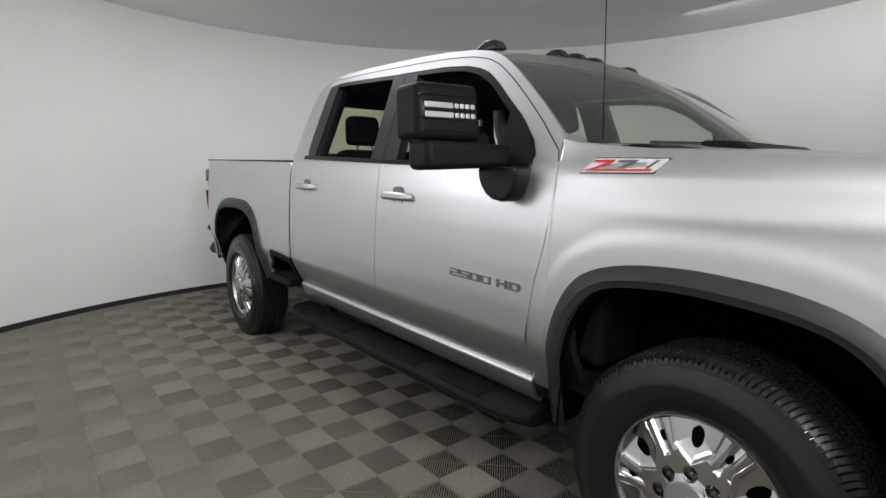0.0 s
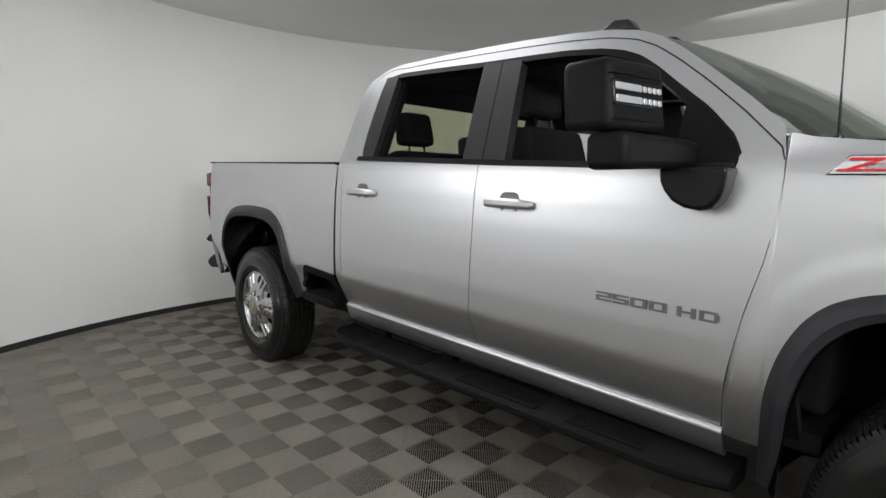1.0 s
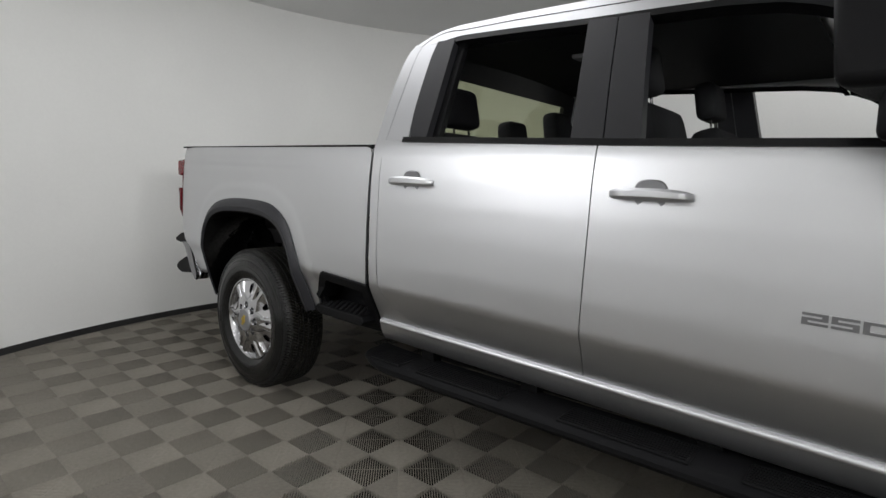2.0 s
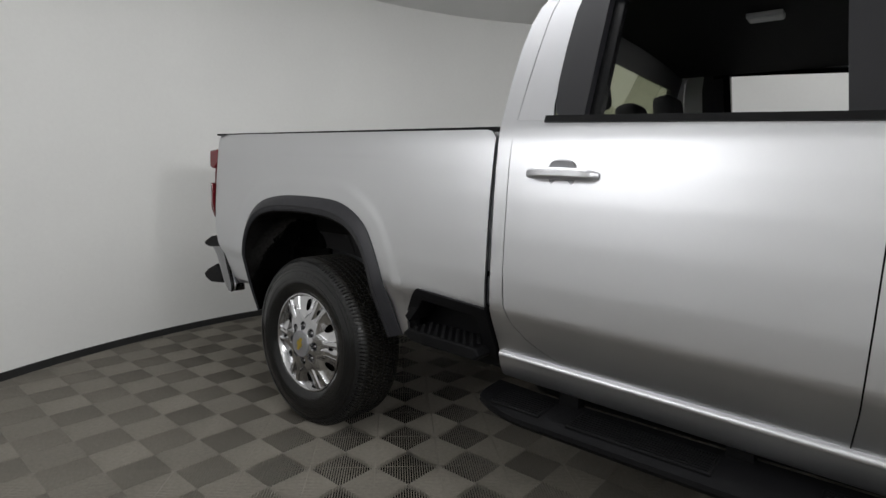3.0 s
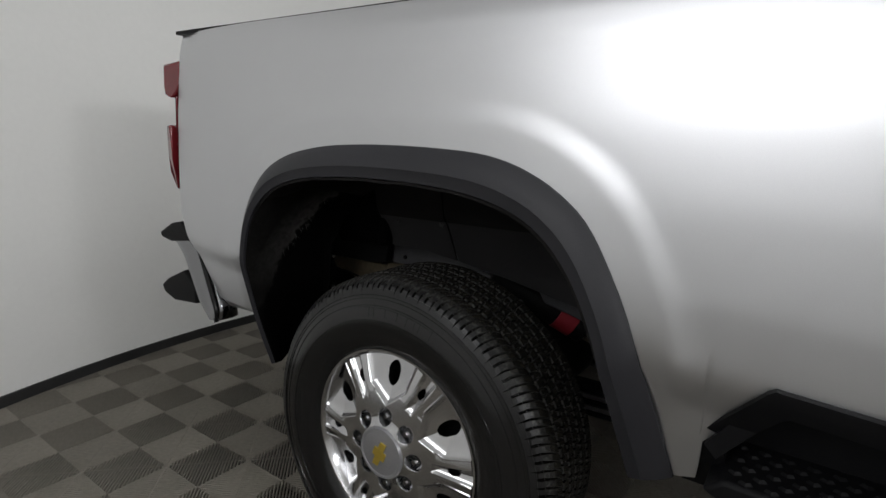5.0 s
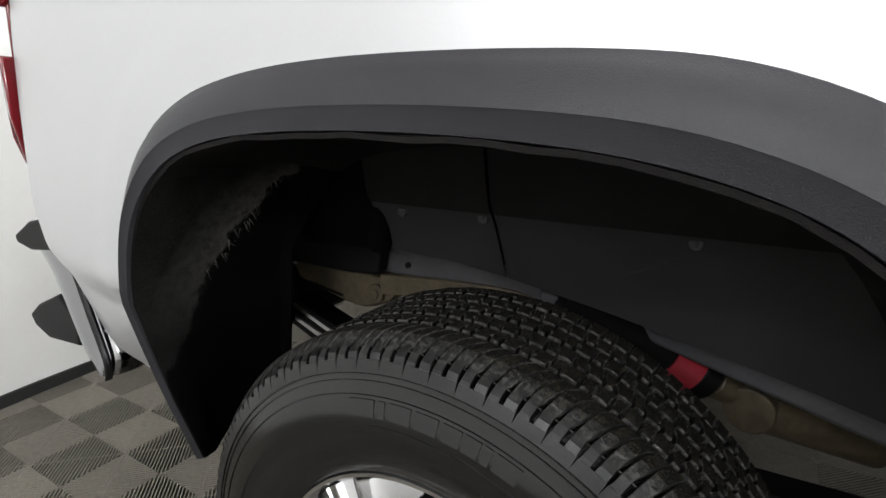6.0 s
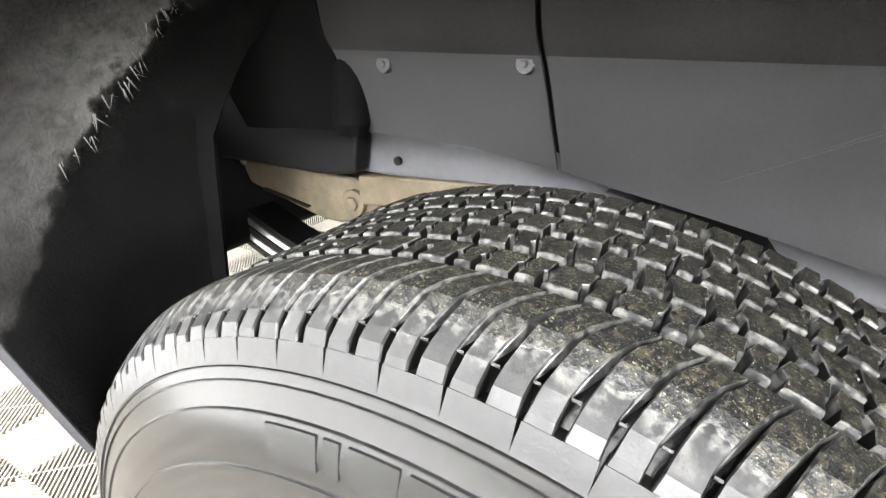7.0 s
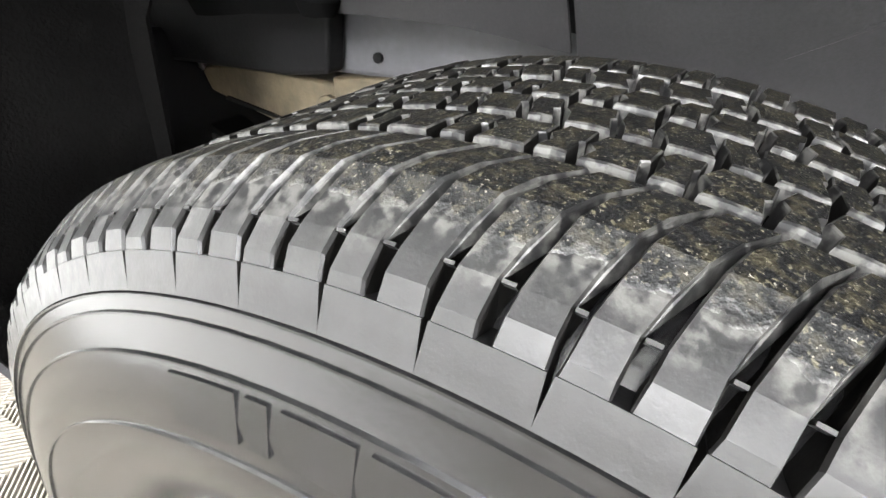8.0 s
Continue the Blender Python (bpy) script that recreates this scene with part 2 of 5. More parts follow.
def thicken(bm, deep):
    """Give a sheet its thickness, away from the side it faces, with a closed rim."""
    bm.normal_update()
    faces = bm.faces[:]
    rim = [(e.verts[0], e.verts[1], e.link_faces[0]) for e in bm.edges if len(e.link_faces) == 1]
    back = {v: bm.verts.new(v.co - v.normal * deep) for v in bm.verts[:]}
    for f in faces:
        bm.faces.new([back[v] for v in reversed(f.verts[:])])
    for a, b, f in rim:
        vs = f.verts[:]
        if vs[(vs.index(a) + 1) % len(vs)] != b:
            a, b = b, a
        bm.faces.new((b, a, back[a], back[b]))


def part(name, bm, material, parent=None, label="", smooth=True, raked=False, solid=0.0, bevel=0.0):
    if raked:
        for v in bm.verts:
            v.co = rake(v.co)
    if solid:
        thicken(bm, solid)
    me = bpy.data.meshes.new(name)
    bm.to_mesh(me)
    bm.free()
    if smooth:
        for p in me.polygons:
            p.use_smooth = True
        me.set_sharp_from_angle(angle=radians(36))
    me.materials.append(material)
    ob = new(name, me)
    if parent:
        ob.parent = parent
        ob.matrix_parent_inverse = parent.matrix_world.inverted()
    if bevel:
        mod = ob.modifiers.new("soft_edge", "BEVEL")
        mod.width, mod.segments, mod.limit_method, mod.angle_limit = bevel, 3, "ANGLE", radians(40)
    if label:
        tagged(ob, label)
    return ob


def quadgrid(bm, rows):
    """A sheet of quads through rows of points, all rows alike long."""
    vs = [[bm.verts.new(p) for p in row] for row in rows]
    for a, b in zip(vs, vs[1:]):
        for i in range(len(a) - 1):
            bm.faces.new((a[i], a[i + 1], b[i + 1], b[i]))
    return vs


def resample(poly, n):
    pts = np.array(poly, float)
    d = np.r_[0, np.cumsum(np.linalg.norm(np.diff(pts, axis=0), axis=1))]
    s = np.linspace(0, d[-1], n)
    return np.stack([np.interp(s, d, pts[:, k]) for k in range(pts.shape[1])], 1)


def roundpoly(poly, it=2):
    """Corner cutting of an open line, its ends kept."""
    pts = [np.array(p, float) for p in poly]
    for _ in range(it):
        out = [pts[0]]
        for a, b in zip(pts, pts[1:]):
            out += [a * 0.75 + b * 0.25, a * 0.25 + b * 0.75]
        out.append(pts[-1])
        pts = out
    return [tuple(p) for p in pts]


def ruled(A, B, f, nu=24, nv=6, off=0.0):
    """A sheet between two lines of (y, z), laid on the body surface x = f(y, z)."""
    bm = bmesh.new()
    a, b = resample(A, nu), resample(B, nu)
    rows = []
    for k in range(nv + 1):
        t = k / nv
        row = []
        for p, q in zip(a, b):
            y, z = p * (1 - t) + q * t
            row.append((f(y, z) + off, y, z))
        rows.append(row)
    quadgrid(bm, rows)
    bm.normal_update()
    if sum(fc.normal.x for fc in bm.faces) > 0:
        bmesh.ops.reverse_faces(bm, faces=bm.faces[:])
    return bm


def mirrored(bm):
    """The far side's twin of a panel of the near side."""
    out = bm.copy()
    for v in out.verts:
        v.co.x = 2 * XC - v.co.x
    bmesh.ops.reverse_faces(out, faces=out.faces[:])
    return out


def box(bm, lo, hi):
    x0, y0, z0 = lo
    x1, y1, z1 = hi
    v = [bm.verts.new((x, y, z)) for x in (x0, x1) for y in (y0, y1) for z in (z0, z1)]
    for f in ((0, 1, 3, 2), (4, 6, 7, 5), (0, 4, 5, 1), (2, 3, 7, 6), (0, 2, 6, 4), (1, 5, 7, 3)):
        bm.faces.new([v[i] for i in f])
    return v


def boxed(lo, hi):
    bm = bmesh.new()
    box(bm, lo, hi)
    return bm


def tube(bm, a, b, r0, r1=None, n=16, caps=True):
    """A round bar from a to b."""
    a, b = Vector(a), Vector(b)
    r1 = r0 if r1 is None else r1
    q = (b - a).to_track_quat("Z", "Y")
    ra = [bm.verts.new(a + q @ Vector((r0 * math.cos(2 * math.pi * i / n), r0 * math.sin(2 * math.pi * i / n), 0))) for i in range(n)]
    rb = [bm.verts.new(b + q @ Vector((r1 * math.cos(2 * math.pi * i / n), r1 * math.sin(2 * math.pi * i / n), 0))) for i in range(n)]
    for i in range(n):
        bm.faces.new((ra[i], ra[(i + 1) % n], rb[(i + 1) % n], rb[i]))
    if caps:
        bm.faces.new(ra[::-1])
        bm.faces.new(rb)


def prism(poly, x0, x1, bm=None):
    """A solid of outline poly in (y, z) between two values of x."""
    bm = bm or bmesh.new()
    a = [bm.verts.new((x0, y, z)) for y, z in poly]
    b = [bm.verts.new((x1, y, z)) for y, z in poly]
    n = len(poly)
    bm.faces.new(a)
    bm.faces.new(b[::-1])
    for i in range(n):
        bm.faces.new((a[i], b[i], b[(i + 1) % n], a[(i + 1) % n]))
    bmesh.ops.recalc_face_normals(bm, faces=bm.faces[:])
    return bm


def lathe(profile, n, centre, bm=None, arc=(0, 360)):
    """Turn (r, x) about the axle through centre. The angle runs from the top towards the tail."""
    bm = bm or bmesh.new()
    cx, cy, cz = centre
    closed = arc[1] - arc[0] >= 360
    steps = n if closed else n + 1
    rows = []
    for i in range(steps):
        a = radians(arc[0] + (arc[1] - arc[0]) * i / n)
        rows.append([bm.verts.new((cx + x, cy + r * math.sin(a), cz + r * math.cos(a))) for r, x in profile])
    for i in range(n):
        a, b = rows[i], rows[(i + 1) % steps]
        for k in range(len(profile) - 1):
            bm.faces.new((a[k], a[k + 1], b[k + 1], b[k]))
    bmesh.ops.recalc_face_normals(bm, faces=bm.faces[:])
    return bm


# ---- booth: round wall, ceiling, floor ----
def ring(r, n=160):
    return [(BX + r * math.cos(2 * math.pi * i / n), BY + r * math.sin(2 * math.pi * i / n)) for i in range(n)]


def band(r0, r1, z0, z1, n=160):
    bm = bmesh.new()
    loops = [[bm.verts.new((x, y, z)) for x, y in ring(r, n)] for r, z in ((r0, z0), (r1, z0), (r1, z1), (r0, z1))]
    for a, b in zip(loops, loops[1:] + loops[:1]):
        for i in range(n):
            bm.faces.new((a[i], a[(i + 1) % n], b[(i + 1) % n], b[i]))
    bmesh.ops.recalc_face_normals(bm, faces=bm.faces[:])
    return bm


wall = tagged(part("wall_round", band(BR, BR + 0.12, -0.05, BH + 0.1), WALL), "smooth off-white curved wall of the photo booth", "wall", kind="structure")
base = tagged(part("baseboard", band(BR - 0.014, BR - 0.002, 0.0, 0.05), BASE), "narrow black rubber baseboard along the curved wall", "baseboard", kind="structure")


def disc(r, z, thick):
    bm = bmesh.new()
    vs = [bm.verts.new((x, y, z)) for x, y in ring(r)]
    bm.faces.new(vs)
    bmesh.ops.extrude_face_region(bm, geom=bm.faces[:])
    bm.verts.ensure_lookup_table()
    for v in bm.verts[len(vs):]:
        v.co.z += thick
    bmesh.ops.recalc_face_normals(bm, faces=bm.faces[:])
    return bm


ceiling = tagged(part("ceiling", disc(BR + 0.1, BH, 0.1), CEIL, smooth=False), "plain light grey ceiling of the photo booth", "ceiling", kind="structure")
floor = tagged(part("floor", disc(BR + 0.1, -0.12, 0.085), SUBFLOOR, smooth=False), "grey interlocking ribbed plastic floor tiles in a checker of rib directions", "floor", kind="structure")

# ---- pickup truck ----
XC = 1.02
truck = tagged(new("pickup_truck"), "silver crew cab pickup truck parked on grey ribbed tiles", "pickup truck")
truck.location = (XC, 2.1, 0)
bpy.context.view_layer.update()

PZ = [0.54, 0.62, 0.70, 0.770, 0.786, 0.90, 1.05, 1.18, 1.29, 1.38, 1.43, 1.47]
PX = [0.092, 0.054, 0.015, -0.0185, -0.0225, -0.0240, -0.0195, -0.0125, -0.003, 0.009, 0.022, 0.042]
TAPS = (-0.012, -0.006, 0.0, 0.006, 0.012)


def section(z):
    return sum(float(np.interp(z + d, PZ, PX)) for d in TAPS) / 5


def side(y, z):
    x = section(min(z, 1.45))
    if z > 1.45:
        x += 0.42 * (z - 1.45)
    return x


def raise_to(poly):
    """Places on the standing truck, with its rake taken out."""
    return [(y, z - RAKE * (y - 2.0)) for y, z in poly]


ARCH_R = raise_to([(4.577, 0.49), (4.594, 0.62), (4.590, 0.74), (4.580, 0.86), (4.545, 0.985), (4.485, 1.07), (4.39, 1.122), (4.27, 1.146), (4.14, 1.154), (3.99, 1.154), (3.84, 1.147), (3.76, 1.136), (3.69, 1.113), (3.625, 1.078), (3.57, 1.03), (3.53, 0.97), (3.49, 0.89), (3.46, 0.80), (3.43, 0.70), (3.40, 0.59)])
ARCH_R_IN = raise_to([(4.539, 0.50), (4.554, 0.62), (4.553, 0.74), (4.545, 0.86), (4.51, 0.965), (4.44, 1.036), (4.35, 1.072), (4.25, 1.086), (4.13, 1.092), (3.99, 1.091), (3.86, 1.083), (3.775, 1.069), (3.70, 1.046), (3.645, 1.012), (3.60, 0.965), (3.565, 0.91), (3.535, 0.84), (3.513, 0.76), (3.49, 0.67), (3.465, 0.57)])
ARCH_F = raise_to([(0.685, 0.46), (0.678, 0.60), (0.668, 0.742), (0.640, 0.871), (0.586, 0.98), (0.51, 1.045), (0.388, 1.08), (0.211, 1.094), (0.061, 1.086), (-0.069, 1.070), (-0.182, 1.038), (-0.27, 0.985), (-0.335, 0.90), (-0.375, 0.78), (-0.395, 0.60)])
ARCH_F_IN = raise_to([(0.635, 0.45), (0.628, 0.58), (0.615, 0.71), (0.585, 0.841), (0.540, 0.928), (0.472, 0.992), (0.388, 1.019), (0.213, 1.033), (0.06, 1.024), (-0.07, 1.008), (-0.17, 0.98), (-0.24, 0.93), (-0.29, 0.86), (-0.33, 0.75), (-0.345, 0.60)])


ARCH_R = roundpoly([(y - 0.016 - (0.006 if y > 4.2 else 0), z + (0.006 if z > 0.95 else 0)) for y, z in ARCH_R], 2)
ARCH_R_IN = roundpoly([(y - 0.014, z) for y, z in ARCH_R_IN], 2)
ARCH_F, ARCH_F_IN = roundpoly(ARCH_F, 2), roundpoly(ARCH_F_IN, 2)


def near_line(y, z, line):
    p = np.array([y, z])
    a = np.array(line[:-1])
    b = np.array(line[1:])
    t = np.clip(((p - a) * (b - a)).sum(1) / ((b - a) ** 2).sum(1), 0, 1)
    return float(np.min(np.linalg.norm(a + t[:, None] * (b - a) - p, axis=1)))


def flange(y, z, line, out):
    """The pressed plateau round a wheel arch, with a soft step at its border."""
    t = max(0.0, min(1.0, (0.118 - near_line(y, z, line)) / 0.055))
    return -out * t * t * (3 - 2 * t)


def bed_x(y, z):
    x = section(max(z, 0.72)) + 0.22 * max(0.0, 0.72 - z) + flange(y, z, ARCH_R, 0.004)
    if y > 4.5:
        x += 0.05 * ((y - 4.5) / 0.5) ** 2
    # raised band below the rail that runs out towards the cab
    t = max(0.0, min(1.0, (z - 1.300 - 0.008 * (y - 3.3)) / 0.035))
    x -= 0.0022 * t * t * (3 - 2 * t) * max(0.0, min(1.0, (y - 3.15) / 0.35))
    return x


def fender_x(y, z):
    x = section(min(z, 1.45)) + flange(y, z, ARCH_F, 0.004)
    if z > 1.38:
        x += 7.2 * (z - 1.38) ** 2 * max(0.0, min(1.0, (0.72 - y) / 0.40))
    if y < 0.3:
        x += 0.10 * ((0.3 - y) / 1.15) ** 2
    x += -0.005 * math.exp(-((z - 1.27 - 0.03 * (0.6 - y)) / 0.03) ** 2) * min(1, max(0, (0.55 - y) / 0.4))
    return x


def columns(ys, lo, hi, f, nv):
    bm = bmesh.new()
    rows = []
    for k in range(nv + 1):
        t = k / nv
        rows.append([(f(y, lo(y) * (1 - t) + hi(y) * t), y, lo(y) * (1 - t) + hi(y) * t) for y in ys])
    quadgrid(bm, rows)
    bm.normal_update()
    if sum(fc.normal.x for fc in bm.faces) > 0:
        bmesh.ops.reverse_faces(bm, faces=bm.faces[:])
    return bm


def both(name, bm, material, label="", solid=0.012, far=True, parent=None):
    """A panel of the near side and its twin of the far side."""
    twin = mirrored(bm) if far else None
    ob = part(name, bm, material, parent or truck, label, raked=True, solid=solid)
    if far:
        part(name, twin, material, truck, label, raked=True, solid=solid)
    return ob


# cargo bed sides
arch_up = sorted((p for p in ARCH_R if p[1] > 0.72 or p[0] < 4.0), key=lambda p: p[0])
BED_LO = [(2.915, 0.775), (3.235, 0.775), (3.335, 0.655), (3.340, 0.575), (3.385, 0.560)] + [(y, z + 0.004) for y, z in arch_up] + [(4.585, 0.66), (4.59, 0.60), (4.97, 0.58)]


def bed_lo(y):
    return float(np.interp(y, [p[0] for p in BED_LO], [p[1] for p in BED_LO]))


def bed_hi(y):
    z = 1.421 + 0.006 * (y - 2.92)
    return z - (0.03 * max(0, (2.955 - y) / 0.04) ** 2)


bed_ys = sorted(set([2.915, 2.925, 2.94, 2.96] + list(np.linspace(3.0, 4.96, 140)) + [3.235, 3.335, 3.341, 3.386, 4.585, 4.589]))
bm = columns(bed_ys, bed_lo, bed_hi, bed_x, 60)
for v in bm.verts:
    # the lower rear corner is cut away for the bumper
    if v.co.y > 4.65 and v.co.z < 0.86:
        v.co.y -= (0.86 - v.co.z) * 0.36 * (v.co.y - 4.65) / 0.31
bed_side = both("bed_side", bm, PAINT, "silver painted cargo bed side panel")
both("bed_rail_cap", ruled([(2.93, 1.418), (4.97, 1.431)], [(2.93, 1.434), (4.97, 1.441)], lambda y, z: 0.045, 20, 2), PLASTIC, "black plastic bed rail cap", solid=0.09)
bm = bmesh.new()
quadgrid(bm, [[(0.06, 2.93, 0.75), (1.98, 2.93, 0.75)], [(0.06, 2.93, 1.42), (1.98, 2.93, 1.42)]])
part("bed_front_panel", bm, PAINT, truck, raked=True, solid=0.03)
bm = bmesh.new()
quadgrid(bm, [[(0.42, 2.95, 0.88), (1.62, 2.95, 0.88)], [(0.42, 4.95, 0.88), (1.62, 4.95, 0.88)]])
part("bed_floor", bm, INTERIOR, truck, "dark bed floor", raked=True, solid=0.02)
for far in (0, 1):
    bm = prism([(2.95, 0.88), (3.40, 0.88), (3.52, 1.09), (4.62, 1.10), (4.66, 0.88), (4.95, 0.88), (4.95, 0.90), (4.68, 0.90), (4.64, 1.115), (3.50, 1.105), (3.38, 0.90), (2.95, 0.90)], 0.05, 0.43)
    part("bed_wheel_house", mirrored(bm) if far else bm, INTERIOR, truck, "dark wheel house inside the cargo bed", raked=True)
bm = prism([(4.955, 0.80), (5.03, 0.80), (5.045, 1.05), (5.035, 1.425), (4.965, 1.43)], 0.16, 1.88)
part("tailgate", bm, PAINT, truck, "closed silver tailgate", raked=True, bevel=0.012)
# rear corner posts that hold the lamps
for s in (0, 1):
    bm = prism([(4.93, 0.86), (4.985, 0.88), (5.00, 1.39), (4.975, 1.425), (4.93, 1.43)], 0.085, 0.155)
    if s:
        bm = mirrored(bm)
    part("corner_post", bm, PAINT, truck, raked=True, bevel=0.01)
    for poly, x0 in (
        ([(4.954, 1.418), (4.954, 1.352), (4.968, 1.318), (4.985, 1.300), (5.020, 1.312), (5.048, 1.334), (5.040, 1.408)], 0.004),
        ([(4.978, 1.310), (4.988, 1.200), (4.996, 1.200), (4.987, 1.310)], 0.037),
        ([(4.990, 1.215), (4.992, 1.10), (4.998, 1.015), (5.010, 1.000), (5.034, 1.06), (5.046, 1.11), (5.044, 1.178), (5.010, 1.212)], 0.008),
    ):
        poly = raise_to(poly)
        bm = prism(poly, x0, 0.15)
        for v in bm.verts:
            if v.co.x < 0.1:
                v.co.x = max(x0, 0.046 - 0.8 * (v.co.y - 4.952), 0.02 + 0.6 * (v.co.y - 5.02), 0.010 + 0.30 * max(0.0, 1.03 - v.co.z) if x0 == 0.008 else 0.0)
        if s:
            bm = mirrored(bm)
        part("tail_lamp", bm, RED_LENS, truck, "deep red tail lamp lens", raked=True, bevel=0.006)

# wheel arch flares with a rolled inner lip
def flare(outer, inner, f, name):
    n = 90
    a, b = resample(outer, n), resample(inner, n)
    rows = []
    for t, dx in ((-0.13, 0.003), (-0.11, -0.0035), (0.0, -0.008), (0.10, -0.014), (0.45, -0.022), (0.60, -0.0245), (0.66, -0.0225), (0.97, -0.018), (1.01, -0.006), (1.01, 0.004)):
        row = []
        for p, q in zip(a, b):
            y, z = p * (1 - t) + q * t
            row.append((f(p[0], max(p[1], 0.78)) + 0.26 * max(0.0, 0.78 - p[1]) + dx, y, z))
        rows.append(row)
    bm = bmesh.new()
    quadgrid(bm, rows)
    bmesh.ops.recalc_face_normals(bm, faces=bm.faces[:])
    return both(name, bm, FLARE, "dark grey moulded plastic wheel arch flare", solid=0.004)


flare(ARCH_R, ARCH_R_IN, bed_x, "rear_flare")
flare(ARCH_F, ARCH_F_IN, fender_x, "front_flare")

# front fender
arch_f_up = sorted(ARCH_F, key=lambda p: p[0])
FEN_LO = [(-0.86, 0.62), (-0.41, 0.62)] + [(y, z + 0.004) for y, z in arch_f_up] + [(0.69, 0.60), (0.70, 0.585), (0.80, 0.585)]
SEAM_F = raise_to([(0.800, 0.59), (0.770, 0.80), (0.738, 0.973), (0.700, 1.12), (0.683, 1.22), (0.673, 1.36), (0.678, 1.432), (0.705, 1.49)])
FEN_HI = [(-0.86, 1.38), (-0.5, 1.425), (0.0, 1.452), (0.45, 1.478), (0.62, 1.495), (0.70, 1.515)]


def fen_lo(y):
    return float(np.interp(y, [p[0] for p in FEN_LO], [p[1] for p in FEN_LO]))


def fen_hi(y):
    """The top edge, and past the door line the seam itself."""
    top = float(np.interp(y, [p[0] for p in FEN_HI], [p[1] for p in FEN_HI]))
    if y > 0.673:
        ys, zs = [p[0] for p in SEAM_F[:6]][::-1], [p[1] for p in SEAM_F[:6]][::-1]
        return min(top, float(np.interp(y + 0.0015, ys, zs)))
    return top


fen_ys = sorted(set(list(np.linspace(-0.86, 0.66, 70)) + [0.664, 0.668, 0.672, 0.6735, 0.69, 0.70, 0.72, 0.74, 0.76, 0.78, 0.795]))
both("front_fender", columns(fen_ys, fen_lo, fen_hi, fender_x, 26), PAINT, "silver painted front fender")

# doors
SEAM_M = raise_to([(1.834, 0.60), (1.824, 0.72), (1.818, 0.95), (1.814, 1.15), (1.814, 1.30), (1.812, 1.415)])
SEAM_R = raise_to([(2.61, 0.628), (2.70, 0.665), (2.76, 0.705), (2.805, 0.755), (2.832, 0.82), (2.840, 0.95), (2.842, 1.15), (2.845, 1.32), (2.848, 1.44), (2.846, 1.475)])


def inset(line, d):
    return [(y + d, z) for y, z in line]


def belt(y):
    return float(np.interp(y, [0.75, 1.7, 2.7, 2.9], [1.408, 1.422, 1.448, 1.452]))


fd = [p for p in SEAM_F if p[1] <= belt(0.75) + 0.002] + [(0.676, belt(0.7))]
front_door = both("front_door", ruled(inset(fd, 0.0008), inset(SEAM_M[:-1] + [(1.812, belt(1.812))], -0.002), side, 90, 30), PAINT, "closed silver front door", solid=0.02)
rear_door = both("rear_door", ruled(inset(SEAM_M[:-1] + [(1.812, belt(1.812))], 0.002), inset(SEAM_R[:-2] + [(2.846, belt(2.846))], -0.0015), side, 110, 26), PAINT, "closed silver rear door", solid=0.02)
SR_Y, SR_Z = [p[0] for p in SEAM_R[:6]], [p[1] for p in SEAM_R[:6]]


def corner_hi(y):
    return min(0.8352, float(np.interp(y - 0.0015, SR_Y, SR_Z)) - 0.0015) if y < 2.835 else 0.8352


both("cab_corner", columns([2.615, 2.64, 2.67, 2.70, 2.73, 2.76, 2.785, 2.805, 2.82, 2.833, 2.836, 2.85, 2.87, 2.891], lambda y: 0.600, corner_hi, side, 8), PAINT, "silver lower cab corner", solid=0.015)
# one panel from the cab's lower corner up the rear pillar, behind the door seam
SEAM_UP = [(2.841, 1.4535), (2.839, 1.58), (2.833, 1.70), (2.826, 1.80), (2.817, 1.86), (2.803, 1.8975)]
UP_A = [(2.8385, 0.8353)] + [(y + 0.0015, z) for y, z in SEAM_R if z > 0.84][:-2] + [(y + 0.0015, z) for y, z in SEAM_UP]
both("cab_corner", ruled(UP_A, [(2.892, 0.8353), (2.893, 1.0), (2.896, 1.2), (2.899, 1.35), (2.906, 1.4535), (2.910, 1.60), (2.906, 1.72), (2.893, 1.82), (2.872, 1.88), (2.852, 1.8975)], side, 80, 8), PAINT, "silver rear cab corner and pillar", solid=0.015)
FRAME_IN = [(2.700, 1.4495), (2.712, 1.50), (2.717, 1.62), (2.718, 1.80), (2.712, 1.8975)]
both("door_frame", ruled(FRAME_IN, [(y - 0.0015, z) for y, z in [(2.843, 1.4512)] + SEAM_UP[1:]], side, 40, 8), PAINT, "silver window frame of the rear door", solid=0.015, parent=rear_door)
ROCK = [(0.604, 0.064), (0.6015, 0.0595), (0.5985, 0.0570), (0.5965, 0.0564), (0.5952, 0.0568), (0.5940, 0.0576), (0.5925, 0.0587), (0.578, 0.063), (0.552, 0.0715), (0.527, 0.085), (0.517, 0.095), (0.512, 0.114)]
bm = bmesh.new()
quadgrid(bm, [[(x, y, z) for y in np.linspace(0.795, 2.885, 30)] for z, x in ROCK])
bmesh.ops.reverse_faces(bm, faces=bm.faces[:])
both("rocker_panel", bm, PAINT, "silver rocker panel under the doors")
# inner door shells close the seams
both("door_inner", ruled([(0.60, 0.60), (0.62, 1.40)], [(2.90, 0.60), (2.90, 1.435)], lambda y, z: side(y, z) + 0.05, 20, 12), INTERIOR, "dark inner door trim", solid=0.03)

